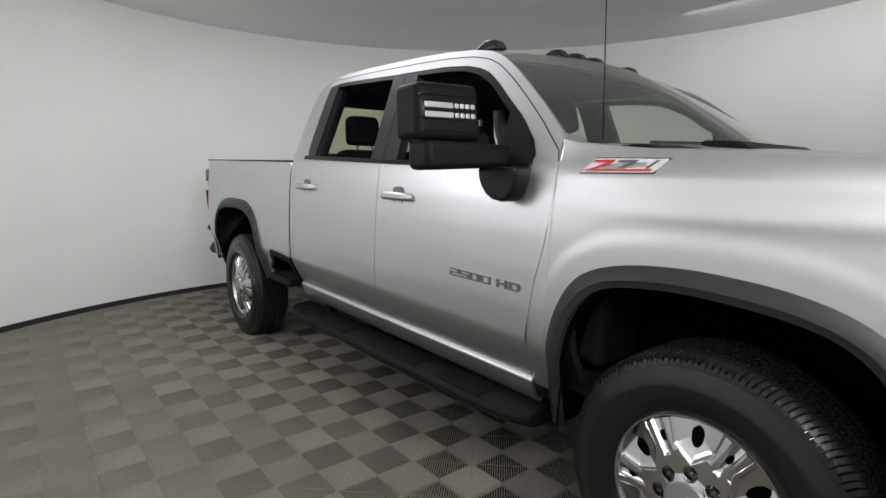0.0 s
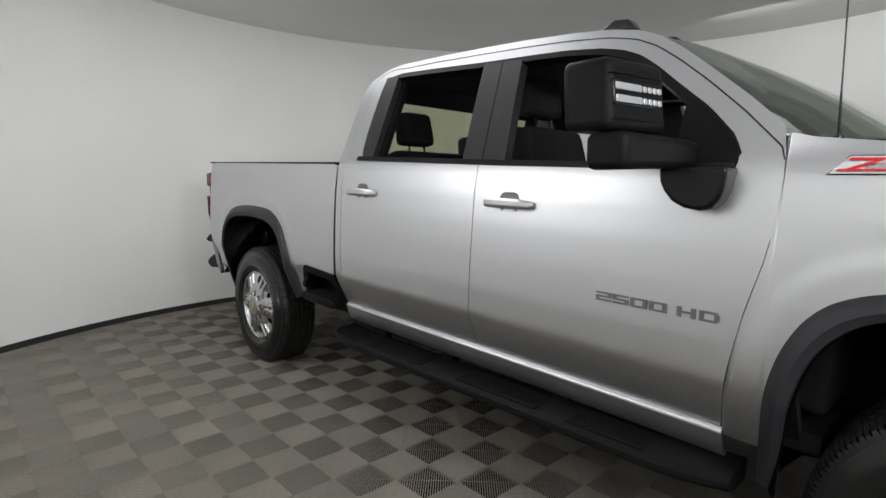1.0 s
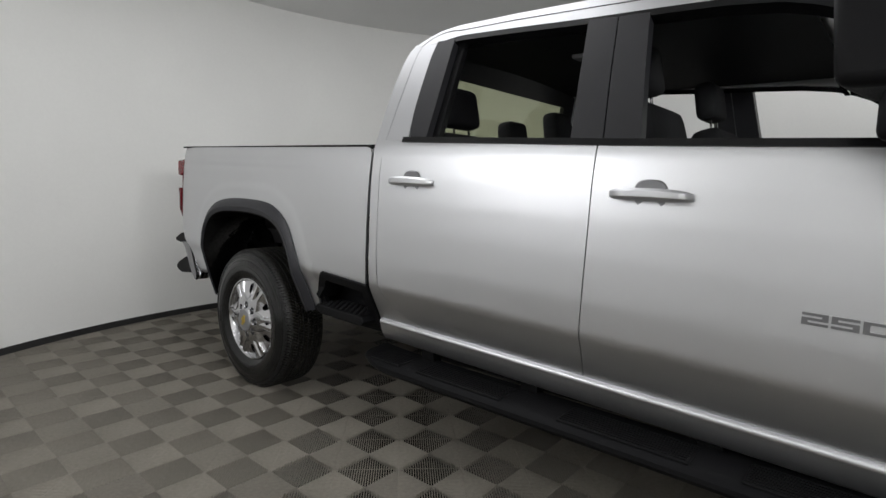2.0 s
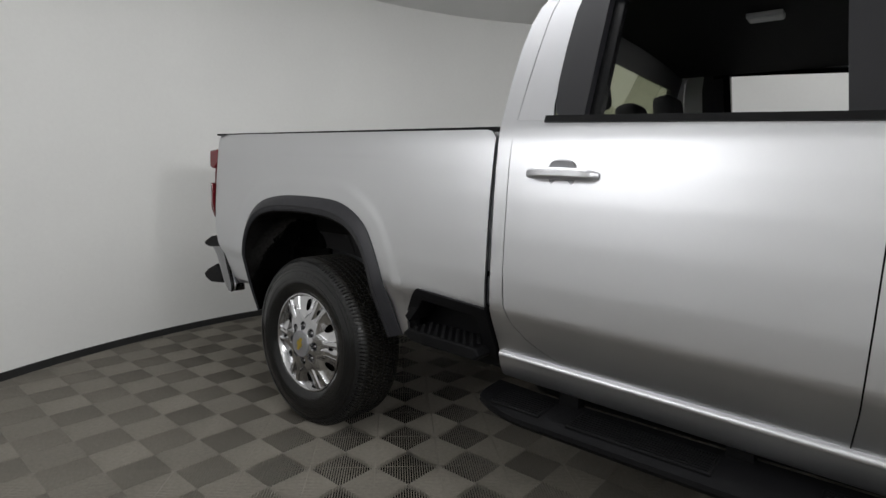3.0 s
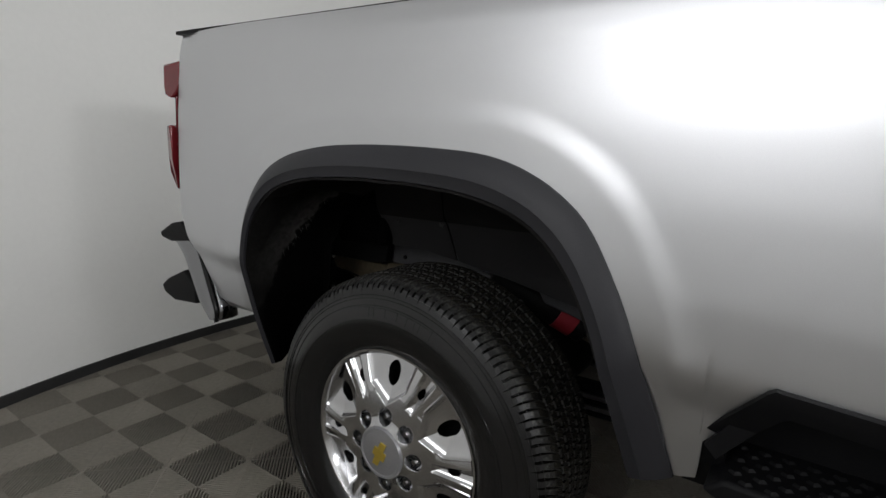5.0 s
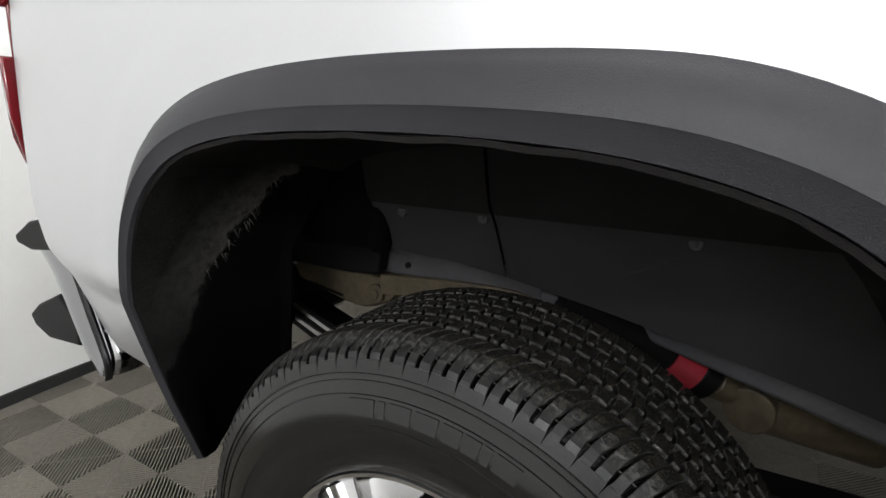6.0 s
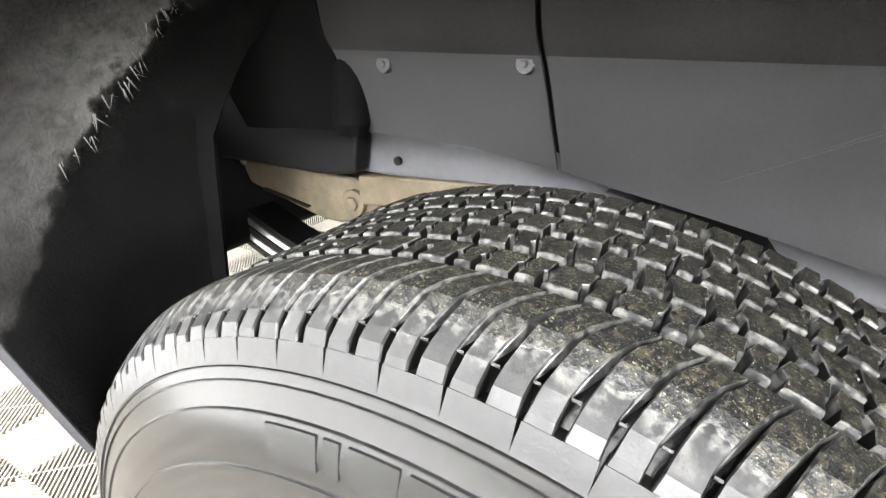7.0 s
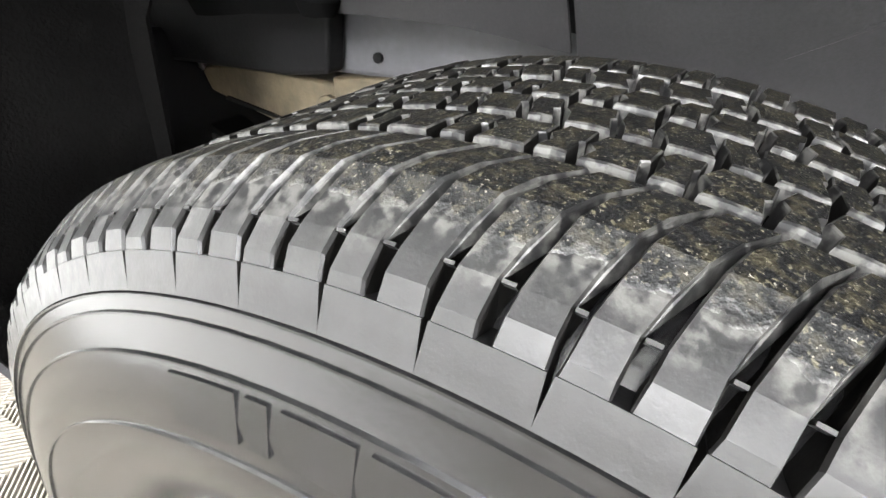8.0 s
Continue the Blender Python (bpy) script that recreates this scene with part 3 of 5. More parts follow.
# upper cab: rails, pillars and window surrounds
WIN_TOP = [(0.79, 1.45), (0.82, 1.505), (0.92, 1.600), (1.04, 1.688), (1.13, 1.755), (1.22, 1.812), (1.30, 1.842), (1.40, 1.864), (1.57, 1.882), (1.77, 1.890), (2.04, 1.898), (2.40, 1.915), (2.66, 1.924), (2.738, 1.915)]
ROOF = [(0.695, 1.530), (0.82, 1.635), (0.95, 1.735), (1.06, 1.815), (1.17, 1.880), (1.27, 1.918), (1.40, 1.942), (1.60, 1.960), (1.85, 1.973), (2.10, 1.980), (2.40, 1.984), (2.70, 1.982), (2.80, 1.970), (2.87, 1.945), (2.925, 1.915)]


def lean(poly):
    """Carry the upper cab's lines in along its leaning sides."""
    out = []
    for y, z in poly:
        h = max(0.0, (z - 1.45) / 0.43)
        w = 0.35 + 0.65 * max(0.0, min(1.0, (y - 1.0) / 0.9))
        out.append((y - 0.078 * h * w, z - 0.010 * h))
    return out


WIN_TOP, ROOF = lean(WIN_TOP), lean(ROOF)


both("roof_rail", ruled([(0.80, 1.405), (0.795, 1.43), (0.795, 1.455)] + WIN_TOP[1:] + [(2.80, 1.896)], [(0.6755, 1.405), (0.678, 1.45), (0.688, 1.49)] + ROOF, side, 90, 6), PAINT, "silver roof side rail and windscreen pillar", solid=0.03)
mid = [(0.677, 1.435), (0.690, 1.472)] + [(0.45 * p[0] + 0.55 * float(np.interp(p[0], [q[0] for q in WIN_TOP], [q[0] for q in WIN_TOP])), 0.40 * float(np.interp(p[0] + 0.02, [q[0] for q in WIN_TOP], [q[1] for q in WIN_TOP])) + 0.60 * p[1]) for p in ROOF[1:12]] + [(2.632, 1.953), (2.715, 1.942), (2.770, 1.920), (2.8015, 1.8985)]
both("door_gap", ruled(mid, [(y + 0.003, z - 0.0035) for y, z in mid], side, 60, 1, -0.0012), PILLAR, solid=0.004)
TRIMS = [
    ([(1.670, belt(1.7) + 0.012), (1.708, 1.66), (1.738, 1.872)], [(1.792, belt(1.8) + 0.012), (1.822, 1.66), (1.846, 1.876)], "b_pillar_cover"),
    ([(1.797, belt(1.8) + 0.012), (1.827, 1.66), (1.851, 1.876)], [(1.914, belt(1.9) + 0.012), (1.940, 1.66), (1.962, 1.884)], "b_pillar_cover"),
    ([(2.592, belt(2.6) + 0.004), (2.599, 1.70), (2.604, 1.905)], [(2.662, belt(2.7) + 0.004), (2.700, 1.475), (2.715, 1.58), (2.719, 1.70), (2.717, 1.83), (2.704, 1.905)], "c_pillar_cover"),
]
for a, b, n in TRIMS:
    both(n, ruled(a, b, side, 14, 4, -0.006), PILLAR, "satin black window pillar cover", solid=0.045)
both("belt_moulding", ruled([(y, belt(y) - 0.006) for y in np.linspace(0.80, 2.73, 20)], [(y, belt(y) + 0.016) for y in np.linspace(0.80, 2.73, 20)], side, 30, 2, -0.008), GLOSS_BLACK, "black belt moulding below the windows", solid=0.03)
top_trim = [p for p in WIN_TOP]
both("window_top_trim", ruled([(y, z + 0.004) for y, z in top_trim], [(y + (0.016 if y < 1.3 else 0), z - 0.020) for y, z in top_trim], side, 60, 2, -0.003), GLOSS_BLACK, "black window surround", solid=0.05)
both("mirror_sail", ruled([(0.800, 1.425), (0.800, 1.47), (0.85, 1.53), (0.925, 1.60)], [(0.985, 1.425), (0.985, 1.50), (0.985, 1.57), (0.985, 1.635)], side, 12, 4, -0.004), PLASTIC, "black triangular mirror sail panel", solid=0.03)
# near rear quarter of the rear door frame inside the opening
both("window_channel", ruled([(2.555, belt(2.6)), (2.566, 1.90)], [(2.592, belt(2.6)), (2.602, 1.90)], side, 8, 2, 0.03), GLOSS_BLACK, solid=0.03)

# roof skin
def roof_pt(y, u):
    """u from 0 at the near rail to 1 at the far rail."""
    z = float(np.interp(y, [p[0] for p in ROOF], [p[1] for p in ROOF]))
    x0 = side(y, z)
    x = x0 + (2 * XC - 2 * x0) * u
    return (x, y, z + 0.045 * (1 - (2 * u - 1) ** 2) - 0.0)


bm = bmesh.new()
quadgrid(bm, [[roof_pt(y, u) for u in (0, 0.015, 0.04, 0.08, 0.15, 0.3, 0.5, 0.7, 0.85, 0.92, 0.96, 0.985, 1)] for y in list(np.linspace(1.24, 2.76, 24)) + [2.80, 2.83, 2.855]])
part("roof", bm, PAINT, truck, "silver painted cab roof", raked=True, solid=0.04)
# windscreen
bm = bmesh.new()
rows = []
for k in range(9):
    t = k / 8
    row = []
    for j in range(17):
        u = j / 16
        bow = 1 - (2 * u - 1) ** 2
        yb, zb, xb = 0.70 - 0.32 * bow, 1.505 - 0.01 * bow, 0.10
        yt, zt, xt = 1.26 - 0.06 * bow, 1.905 + 0.045 * bow, 0.255
        xx = xb * (1 - t) + xt * t
        row.append((xx + (2 * XC - 2 * xx) * u, yb * (1 - t) + yt * t, zb * (1 - t) + zt * t + 0.02 * math.sin(math.pi * t)))
    rows.append(row)
quadgrid(bm, rows)
part("windscreen", bm, TINT, truck, "green-tinted curved windscreen", raked=True, solid=0.005).visible_shadow = False
# hood
bm = bmesh.new()
rows = []
for y in list(np.linspace(-0.86, 0.62, 26)):
    z = float(np.interp(y, [p[0] for p in FEN_HI], [p[1] for p in FEN_HI]))
    x0 = fender_x(y, z) + 0.002
    row = []
    for u in (0, 0.02, 0.05, 0.1, 0.18, 0.26, 0.32, 0.4, 0.5, 0.6, 0.68, 0.74, 0.82, 0.9, 0.95, 0.98, 1):
        bow = 1 - (2 * u - 1) ** 2
        dome = 0.03 * max(0, 1 - abs(2 * u - 1) / 0.55) ** 0.5 if abs(2 * u - 1) < 0.55 else 0
        row.append((x0 + (2 * XC - 2 * x0) * u, y - 0.18 * bow * max(0, y) * 0.6, z + 0.012 * bow + dome * 0.5))
    rows.append(row)
quadgrid(bm, rows)
part("hood", bm, PAINT, truck, "silver hood with a raised centre", raked=True, solid=0.015)
bm = prism([(0.28, 1.484), (0.52, 1.495), (0.46, 1.522), (0.34, 1.516)], 0.60, 1.30)
part("hood_scoop", bm, PLASTIC, truck, "black hood scoop insert", raked=True, bevel=0.012)
bm = bmesh.new()
quadgrid(bm, [[(0.12, 0.62, 1.462), (1.92, 0.62, 1.462)], [(0.12, 0.42, 1.470), (1.92, 0.42, 1.470)], [(0.12, 0.36, 1.455), (1.92, 0.36, 1.455)]])
part("cowl", bm, PLASTIC, truck, "black cowl panel", raked=True, solid=0.02)
bm = bmesh.new()
outer = [(0.50, 1.478), (0.58, 1.486), (0.64, 1.494), (0.69, 1.508), (0.715, 1.524)]
quadgrid(bm, [[(fender_x(y, z) + 0.004 if y < 0.66 else side(y, z) + 0.004, y, z) for y, z in outer], [(0.075 if y < 0.66 else side(y, z) + 0.045, y - 0.01, z + 0.004) for y, z in outer], [(0.16, y - 0.03, z - 0.006) for y, z in outer]])
bmesh.ops.recalc_face_normals(bm, faces=bm.faces[:])
both("fender_corner", bm, PAINT, "silver fender corner below the windscreen", solid=0.006)
bm = bmesh.new()
tube(bm, (0.40, 0.56, 1.506), (0.95, 0.40, 1.514), 0.006)
tube(bm, (0.95, 0.40, 1.51), (1.0, 0.36, 1.49), 0.010)
part("wiper", bm, GLOSS_BLACK, truck, "black wiper arm", raked=True)
bm = bmesh.new()
tube(bm, (0.14, 0.585, 1.47), (0.14, 0.585, 1.50), 0.016, 0.012)
tube(bm, (0.14, 0.585, 1.50), (0.14, 0.588, 1.62), 0.0035, 0.003, 8)
tube(bm, (0.14, 0.588, 1.62), (0.14, 0.60, 2.30), 0.0022, 0.0018, 8)
part("antenna", bm, GLOSS_BLACK, truck, "thin black mast antenna", raked=True)
# roof marker lamps
for u, y in ((0.085, 1.37), (0.40, 1.40), (0.5, 1.40), (0.60, 1.40), (0.80, 1.38)):
    x, yy, z = roof_pt(y, u)
    z += 0.008
    bm = prism([(y - 0.075, z - 0.01), (y + 0.085, z - 0.01), (y + 0.07, z + 0.018), (y + 0.02, z + 0.042), (y - 0.04, z + 0.036)], x - 0.035, x + 0.035)
    part("marker_lamp", bm, AMBER, truck, "smoked roof marker lamp", raked=True, bevel=0.012)
# front end, out of sight of most of the walk
bm = prism([(-0.95, 0.55), (-0.80, 0.50), (-0.80, 1.36), (-0.90, 1.36), (-0.98, 1.0)], 0.16, 1.88)
part("grille", bm, GLOSS_BLACK, truck, "black front grille", raked=True, bevel=0.02)
bm = prism([(-1.05, 0.50), (-0.85, 0.48), (-0.85, 0.80), (-1.02, 0.82)], 0.10, 1.94)
part("front_bumper", bm, CHROME, truck, "chrome front bumper", raked=True, bevel=0.03)

# rear wall of the cab with its window
bm = bmesh.new()
quadgrid(bm, [[(0.10, 2.885, 0.62), (1.94, 2.885, 0.62)], [(0.10, 2.885, 1.46), (1.94, 2.885, 1.46)]])
part("cab_back_lower", bm, PAINT, truck, "silver rear wall of the cab", raked=True, solid=0.03)


def back_pt(u, z):
    x0 = side(2.9, z) + 0.02
    return (x0 + (2 * XC - 2 * x0) * u, float(np.interp(z, [1.45, 1.68, 1.93], [2.900, 2.890, 2.800])), z)


bm = bmesh.new()
for u0, u1, za, zb in ((0.02, 0.10, 1.47, 1.90), (0.90, 0.98, 1.47, 1.90), (0.10, 0.90, 1.80, 1.94), (0.10, 0.90, 1.46, 1.485)):
    quadgrid(bm, [[back_pt(u0, z), back_pt(u1, z)] for z in np.linspace(za, zb, 5)])
part("cab_back_frame", bm, PILLAR, truck, raked=True, solid=0.03)
bm = bmesh.new()
quadgrid(bm, [[back_pt(0.10, z), back_pt(0.90, z)] for z in (1.485, 1.64, 1.80)])
part("rear_window", bm, TINT_REAR, truck, "tinted rear cab window", raked=True, solid=0.004).visible_shadow = False

# cab interior
part("cab_floor", boxed((0.10, 0.55, 0.60), (1.94, 2.88, 0.66)), INTERIOR, truck, raked=True)
part("dashboard", prism([(0.55, 0.70), (1.02, 0.75), (1.08, 1.25), (1.0, 1.42), (0.70, 1.46), (0.50, 1.44)], 0.12, 1.92), INTERIOR, truck, "dark dashboard", raked=True, bevel=0.03)
bm = bmesh.new()
quadgrid(bm, [[(x, y, 1.885 + 0.03 * (1 - ((x - XC) / 0.75) ** 2)) for x in np.linspace(0.30, 1.74, 9)] for y in (1.32, 1.6, 2.0, 2.5, 2.86)])
part("headliner", bm, INTERIOR, truck, "black headliner", raked=True, solid=0.01)
part("dome_lamp", boxed((0.72, 2.18, 1.880), (0.80, 2.30, 1.91)), CLEAR_LENS, truck, "clear dome lamp lens", raked=True, bevel=0.01)


def rounded_pad(w, d, h, r=0.05):
    bm = boxed((-w / 2, -d / 2, 0), (w / 2, d / 2, h))
    bmesh.ops.bevel(bm, geom=bm.edges[:], offset=r, segments=3, profile=0.6, affect="EDGES")
    return bm


def seat(x, y, w=0.52):
    bm = rounded_pad(w, 0.52, 0.16, 0.05)
    bmesh.ops.transform(bm, matrix=Matrix.Translation((x, y, 0.88)), verts=bm.verts[:])
    part("seat_cushion", bm, CLOTH, truck, "black cloth seat cushion", raked=True)
    bm = rounded_pad(w, 0.15, 0.64, 0.055)
    for v in bm.verts:
        v.co.x *= 1 - 0.22 * max(0, v.co.z / 0.64 - 0.4)
    bmesh.ops.transform(bm, matrix=Matrix.Translation((x, y + 0.26, 0.98)) @ pose(0, 0, 0, -15), verts=bm.verts[:])
    part("seat_back", bm, CLOTH, truck, "black cloth seat back", raked=True)
    head_rest(x, y + 0.44, 1.655)


def head_rest(x, y, z, s=1.0):
    bm = rounded_pad(0.26 * s, 0.11, 0.20 * s, 0.045)
    for v in bm.verts:
        v.co.x *= 1 - 0.12 * (v.co.z / 0.2)
    bmesh.ops.transform(bm, matrix=Matrix.Translation((x, y, z)) @ pose(0, 0, 0, -10), verts=bm.verts[:])
    ob = part("head_restraint", bm, CLOTH, truck, "black head restraint on chrome posts", raked=True)
    for d in (-0.06, 0.06):
        bm = bmesh.new()
        tube(bm, (x + d * s, y - 0.02, z - 0.09), (x + d * s, y, z + 0.03), 0.006, None, 8)
        part("post", bm, CHROME, ob, raked=True)


seat(0.52, 1.42)
seat(1.52, 1.42)
bm = rounded_pad(1.46, 0.46, 0.15, 0.05)
bmesh.ops.transform(bm, matrix=Matrix.Translation((XC, 2.38, 0.88)), verts=bm.verts[:])
part("rear_bench", bm, CLOTH, truck, "black cloth rear bench", raked=True)
bm = rounded_pad(1.46, 0.14, 0.60, 0.05)
bmesh.ops.transform(bm, matrix=Matrix.Translation((XC, 2.66, 0.92)) @ pose(0, 0, 0, -12), verts=bm.verts[:])
part("rear_bench_back", bm, CLOTH, truck, "black cloth rear bench back", raked=True)
head_rest(0.50, 2.79, 1.545)
head_rest(1.54, 2.79, 1.545)
head_rest(XC, 2.80, 1.475, 0.8)
bm = bmesh.new()
rr, n = 0.19, 40
q = pose(1.52, 1.02, 1.36, 62)
rings = []
for i in range(n):
    a = 2 * math.pi * i / n
    rings.append([bm.verts.new(q @ Vector(((rr + 0.016 * math.cos(b)) * math.cos(a), (rr + 0.016 * math.cos(b)) * math.sin(a), 0.016 * math.sin(b)))) for b in np.linspace(0, 2 * math.pi, 9)[:-1]])
for i in range(n):
    for k in range(8):
        bm.faces.new((rings[i][k], rings[i][(k + 1) % 8], rings[(i + 1) % n][(k + 1) % 8], rings[(i + 1) % n][k]))
tube(bm, q @ Vector((-0.19, 0, 0)), q @ Vector((0.19, 0, 0)), 0.022)
tube(bm, q @ Vector((0, 0, -0.02)), q @ Vector((0, -0.19, 0)), 0.022)
tube(bm, q @ Vector((0, 0, 0.03)), q @ Vector((0, 0, -0.25)), 0.07, 0.05)
part("steering_wheel", bm, INTERIOR, truck, "dark steering wheel", raked=True)

# ---- wheels ----
HUB_R, HUB_F = (0.0, 4.02, 0.427), (0.0, 0.14, 0.427)
PITCH = 360 / 72


def turned(r, x, a, hub):
    a = radians(a)
    z = hub[2] + r * math.cos(a)
    return (hub[0] + x, hub[1] + r * math.sin(a), max(z, 0.001 + 0.0))


TYRE = [(0.250, 0.022), (0.253, 0.002), (0.259, -0.004), (0.277, -0.013), (0.300, -0.020), (0.330, -0.0235), (0.350, -0.021), (0.368, -0.0145), (0.380, -0.0108), (0.386, -0.0093), (0.3905, -0.0078), (0.393, 0.000), (0.400, 0.010), (0.414, 0.024), (0.419, 0.05), (0.420, 0.115), (0.420, 0.18), (0.415, 0.215), (0.39, 0.243), (0.33, 0.262), (0.27, 0.25), (0.245, 0.225)]


def tyre_mesh(hub):
    bm = lathe(TYRE, 144, hub)
    for v in bm.verts:
        v.co.z = max(v.co.z, 0.001)
    return bm


def loft(sections, bm=None):
    """A solid through alike closed sections."""
    bm = bm or bmesh.new()
    vs = [[bm.verts.new(p) for p in s] for s in sections]
    n = len(vs[0])
    made = []
    for a, b in zip(vs, vs[1:]):
        for i in range(n):
            made.append(bm.faces.new((a[i], a[(i + 1) % n], b[(i + 1) % n], b[i])))
    made.append(bm.faces.new(vs[0][::-1]))
    made.append(bm.faces.new(vs[-1]))
    # turn the shell outwards if it was wound inwards
    mid = sum((v.co for row in vs for v in row), Vector()) / (n * len(vs))
    size = 0.0
    for f in made:
        p = f.verts[0].co - mid
        for u, w in zip(f.verts[1:], f.verts[2:]):
            size += p.dot((u.co - mid).cross(w.co - mid))
    if size < 0:
        for f in made:
            f.normal_flip()
    return bm


OUTER = [(0.4316, 0.060), (0.4325, 0.042), (0.4312, 0.029), (0.4245, 0.0170), (0.4182, 0.0076)]
INNER = [(0.418, 0.060), (0.418, 0.046), (0.417, 0.037), (0.411, 0.029), (0.405, 0.020)]
SWEEP = [-3.0, -1.7, -1.05, -0.5, -0.15]
LONG_W, SLOT_W = [0.15, 0.17, 0.22, 0.29, 0.28], [0.09, 0.12, 0.22, 0.34, 0.38]


def lug(a0, hub, bm=None):
    """One pitch of the shoulder: two lugs with a short slot between them, joined at the foot, long tapering grooves beside."""
    bm = bm or bmesh.new()
    slot = 2.62
    for first, step in ((True, 0.4132), (False, 0.4100)):
        x_step = -0.0012 + (step - 0.4100) * 0.62
        outer = OUTER + [(step, x_step), (0.4056, -0.0030)]
        inner = INNER + [(0.4005, 0.012), (0.397, 0.008)]
        sweep = SWEEP + [-0.04, 0.0]
        lw, sw = LONG_W + [0.22, 0.15], SLOT_W + [0.38, 0.30]
        lo = [w for w in lw] if first else [slot + w for w in sw]
        hi = [slot - w for w in sw] if first else [PITCH - w for w in lw]
        secs = []
        for t, drop in ((0.0, 0.0013), (0.05, 0.0), (0.95, 0.0), (1.0, 0.0013)):
            near = [turned(q - drop, x + drop * 0.6, a0 + lo[i] * (1 - t) + hi[i] * t + sweep[i], hub) for i, (q, x) in enumerate(outer)]
            deep = [turned(q, x, a0 + lo[i] * (1 - t) + hi[i] * t + sweep[i], hub) for i, (q, x) in reversed(list(enumerate(inner)))]
            secs.append(near + deep)
        loft(secs, bm)
    foot_o, foot_w = [(0.4054, -0.0031), (0.3985, -0.0058), (0.3936, -0.0076), (0.3905, -0.0088)], [0.15, 0.08, 0.015, 0.0]
    foot_i = [(0.390, 0.006), (0.393, 0.007), (0.396, 0.008), (0.400, 0.010)]
    secs = []
    for t in (0.0, 0.33, 0.67, 1.0):
        ang = [a0 + w * (1 - t) + (PITCH - w) * t for w in foot_w]
        secs.append([turned(q, x, a, hub) for (q, x), a in zip(foot_o, ang)] + [turned(q, x, a, hub) for (q, x), a in zip(foot_i, reversed(ang))])
    loft(secs, bm)
    # thin mould flash across each groove
    for at, w in ((-0.15, 0.22), (slot - 0.15, 0.28)):
        loft([[turned(q, x, a0 + at + b, hub) for q, x in ((0.4188, 0.0077), (0.4180, 0.0068), (0.4150, 0.0098), (0.4158, 0.0107))] for b in (-w, w)], bm)
    return bm


def block(a0, x0, x1, lean, length, hub, bm=None):
    """A tread block with slanted ends and a stepped side."""
    bm = bm or bmesh.new()
    rnd = random.Random(int(a0 * 7919) + int(x0 * 1e5))
    jig = lambda s: rnd.uniform(-s, s)
    xm = (x0 + x1) / 2 + jig(0.003)
    notch = 0.16 * length
    plan = [(x0, jig(0.1)), (xm, 0.2 + lean * 0.5 + jig(0.1)), (xm + 0.002, lean * 0.5 - 0.1), (x1, lean + jig(0.1)), (x1 - 0.0012, lean + length * 0.55), (x1, lean + length + jig(0.12)), (xm + 0.004, lean * 0.5 + length + notch), (xm - 0.002, lean * 0.5 + length - 0.1), (x0, length - 0.1 + jig(0.12)), (x0 + 0.0012, length * 0.5)]
    cx = sum(p[0] for p in plan) / len(plan)
    ca = sum(p[1] for p in plan) / len(plan)
    level = jig(0.0006)
    grown = lambda s, q: [turned(q + level, cx + (x - cx) * s, a0 + ca + (b - ca) * s, hub) for x, b in plan]
    loft([grown(1.07, 0.4175), grown(1.02, 0.4300), grown(0.99, 0.4318), grown(0.92, 0.4325)], bm)
    return bm


# rows of paired blocks across the tread: x from, x to, lean, start
ROWS_T = ((0.066, 0.094, -0.5, 0.5), (0.100, 0.128, 0.5, 2.7), (0.134, 0.162, -0.5, 1.2), (0.168, 0.196, 0.5, 3.9), (0.202, 0.233, -0.4, 2.0))


def far_x(bm, far):
    if far:
        for v in bm.verts:
            v.co.x = 2 * XC - v.co.x
        bmesh.ops.reverse_faces(bm, faces=bm.faces[:])
    return bm


def face_depth(r, t, glob):
    """Relief of the wheel's face: six split spokes, deep pockets between them. Depth and whether it is open."""
    base = float(np.interp(r, [0.064, 0.085, 0.12, 0.16, 0.20, 0.238], [-0.030, -0.020, -0.015, -0.009, -0.003, 0.003]))
    tp = radians(30 - abs(t))
    v, w = r * math.cos(tp), r * math.sin(tp)
    d_v = ((v - 0.117) * 0.062 - w * 0.046) / 0.0772
    d_s = r * math.sin(radians(19.5) - tp)
    d = min(d_v, d_s)
    deep = 0.010 * (1 - math.exp(-max(d, 0.0) / 0.006)) + 0.30 * max(d, 0.0)
    gap = math.hypot((r - 0.190) / 0.030, w / (0.0185 + 0.10 * (r - 0.190))) < 1
    u = r * math.sin(radians(abs(t)))
    f = min(0.012 + 0.10 * (r - 0.155) - u, (r - 0.136) * 0.55)
    fork = 0.007 * (1 - math.exp(-max(f, 0.0) / 0.004)) + 0.35 * max(f, 0.0)
    gap = gap or 0.0001 * (1 - math.hypot((r - 0.190) / 0.016, u / 0.0085)) > 0
    a = radians(((glob + 22.5) % 45) - 22.5)
    near = math.hypot(r * math.sin(a), r * math.cos(a) - 0.090)
    nut = min(max(0.0215 - near, 0.0) * 5, 0.026)
    slope = 0.006 * max(0.0, (u - 0.022) / 0.03) if d < 0 and r > 0.15 else 0.0
    return base + max(deep, fork, nut, min(slope, 0.010)), gap


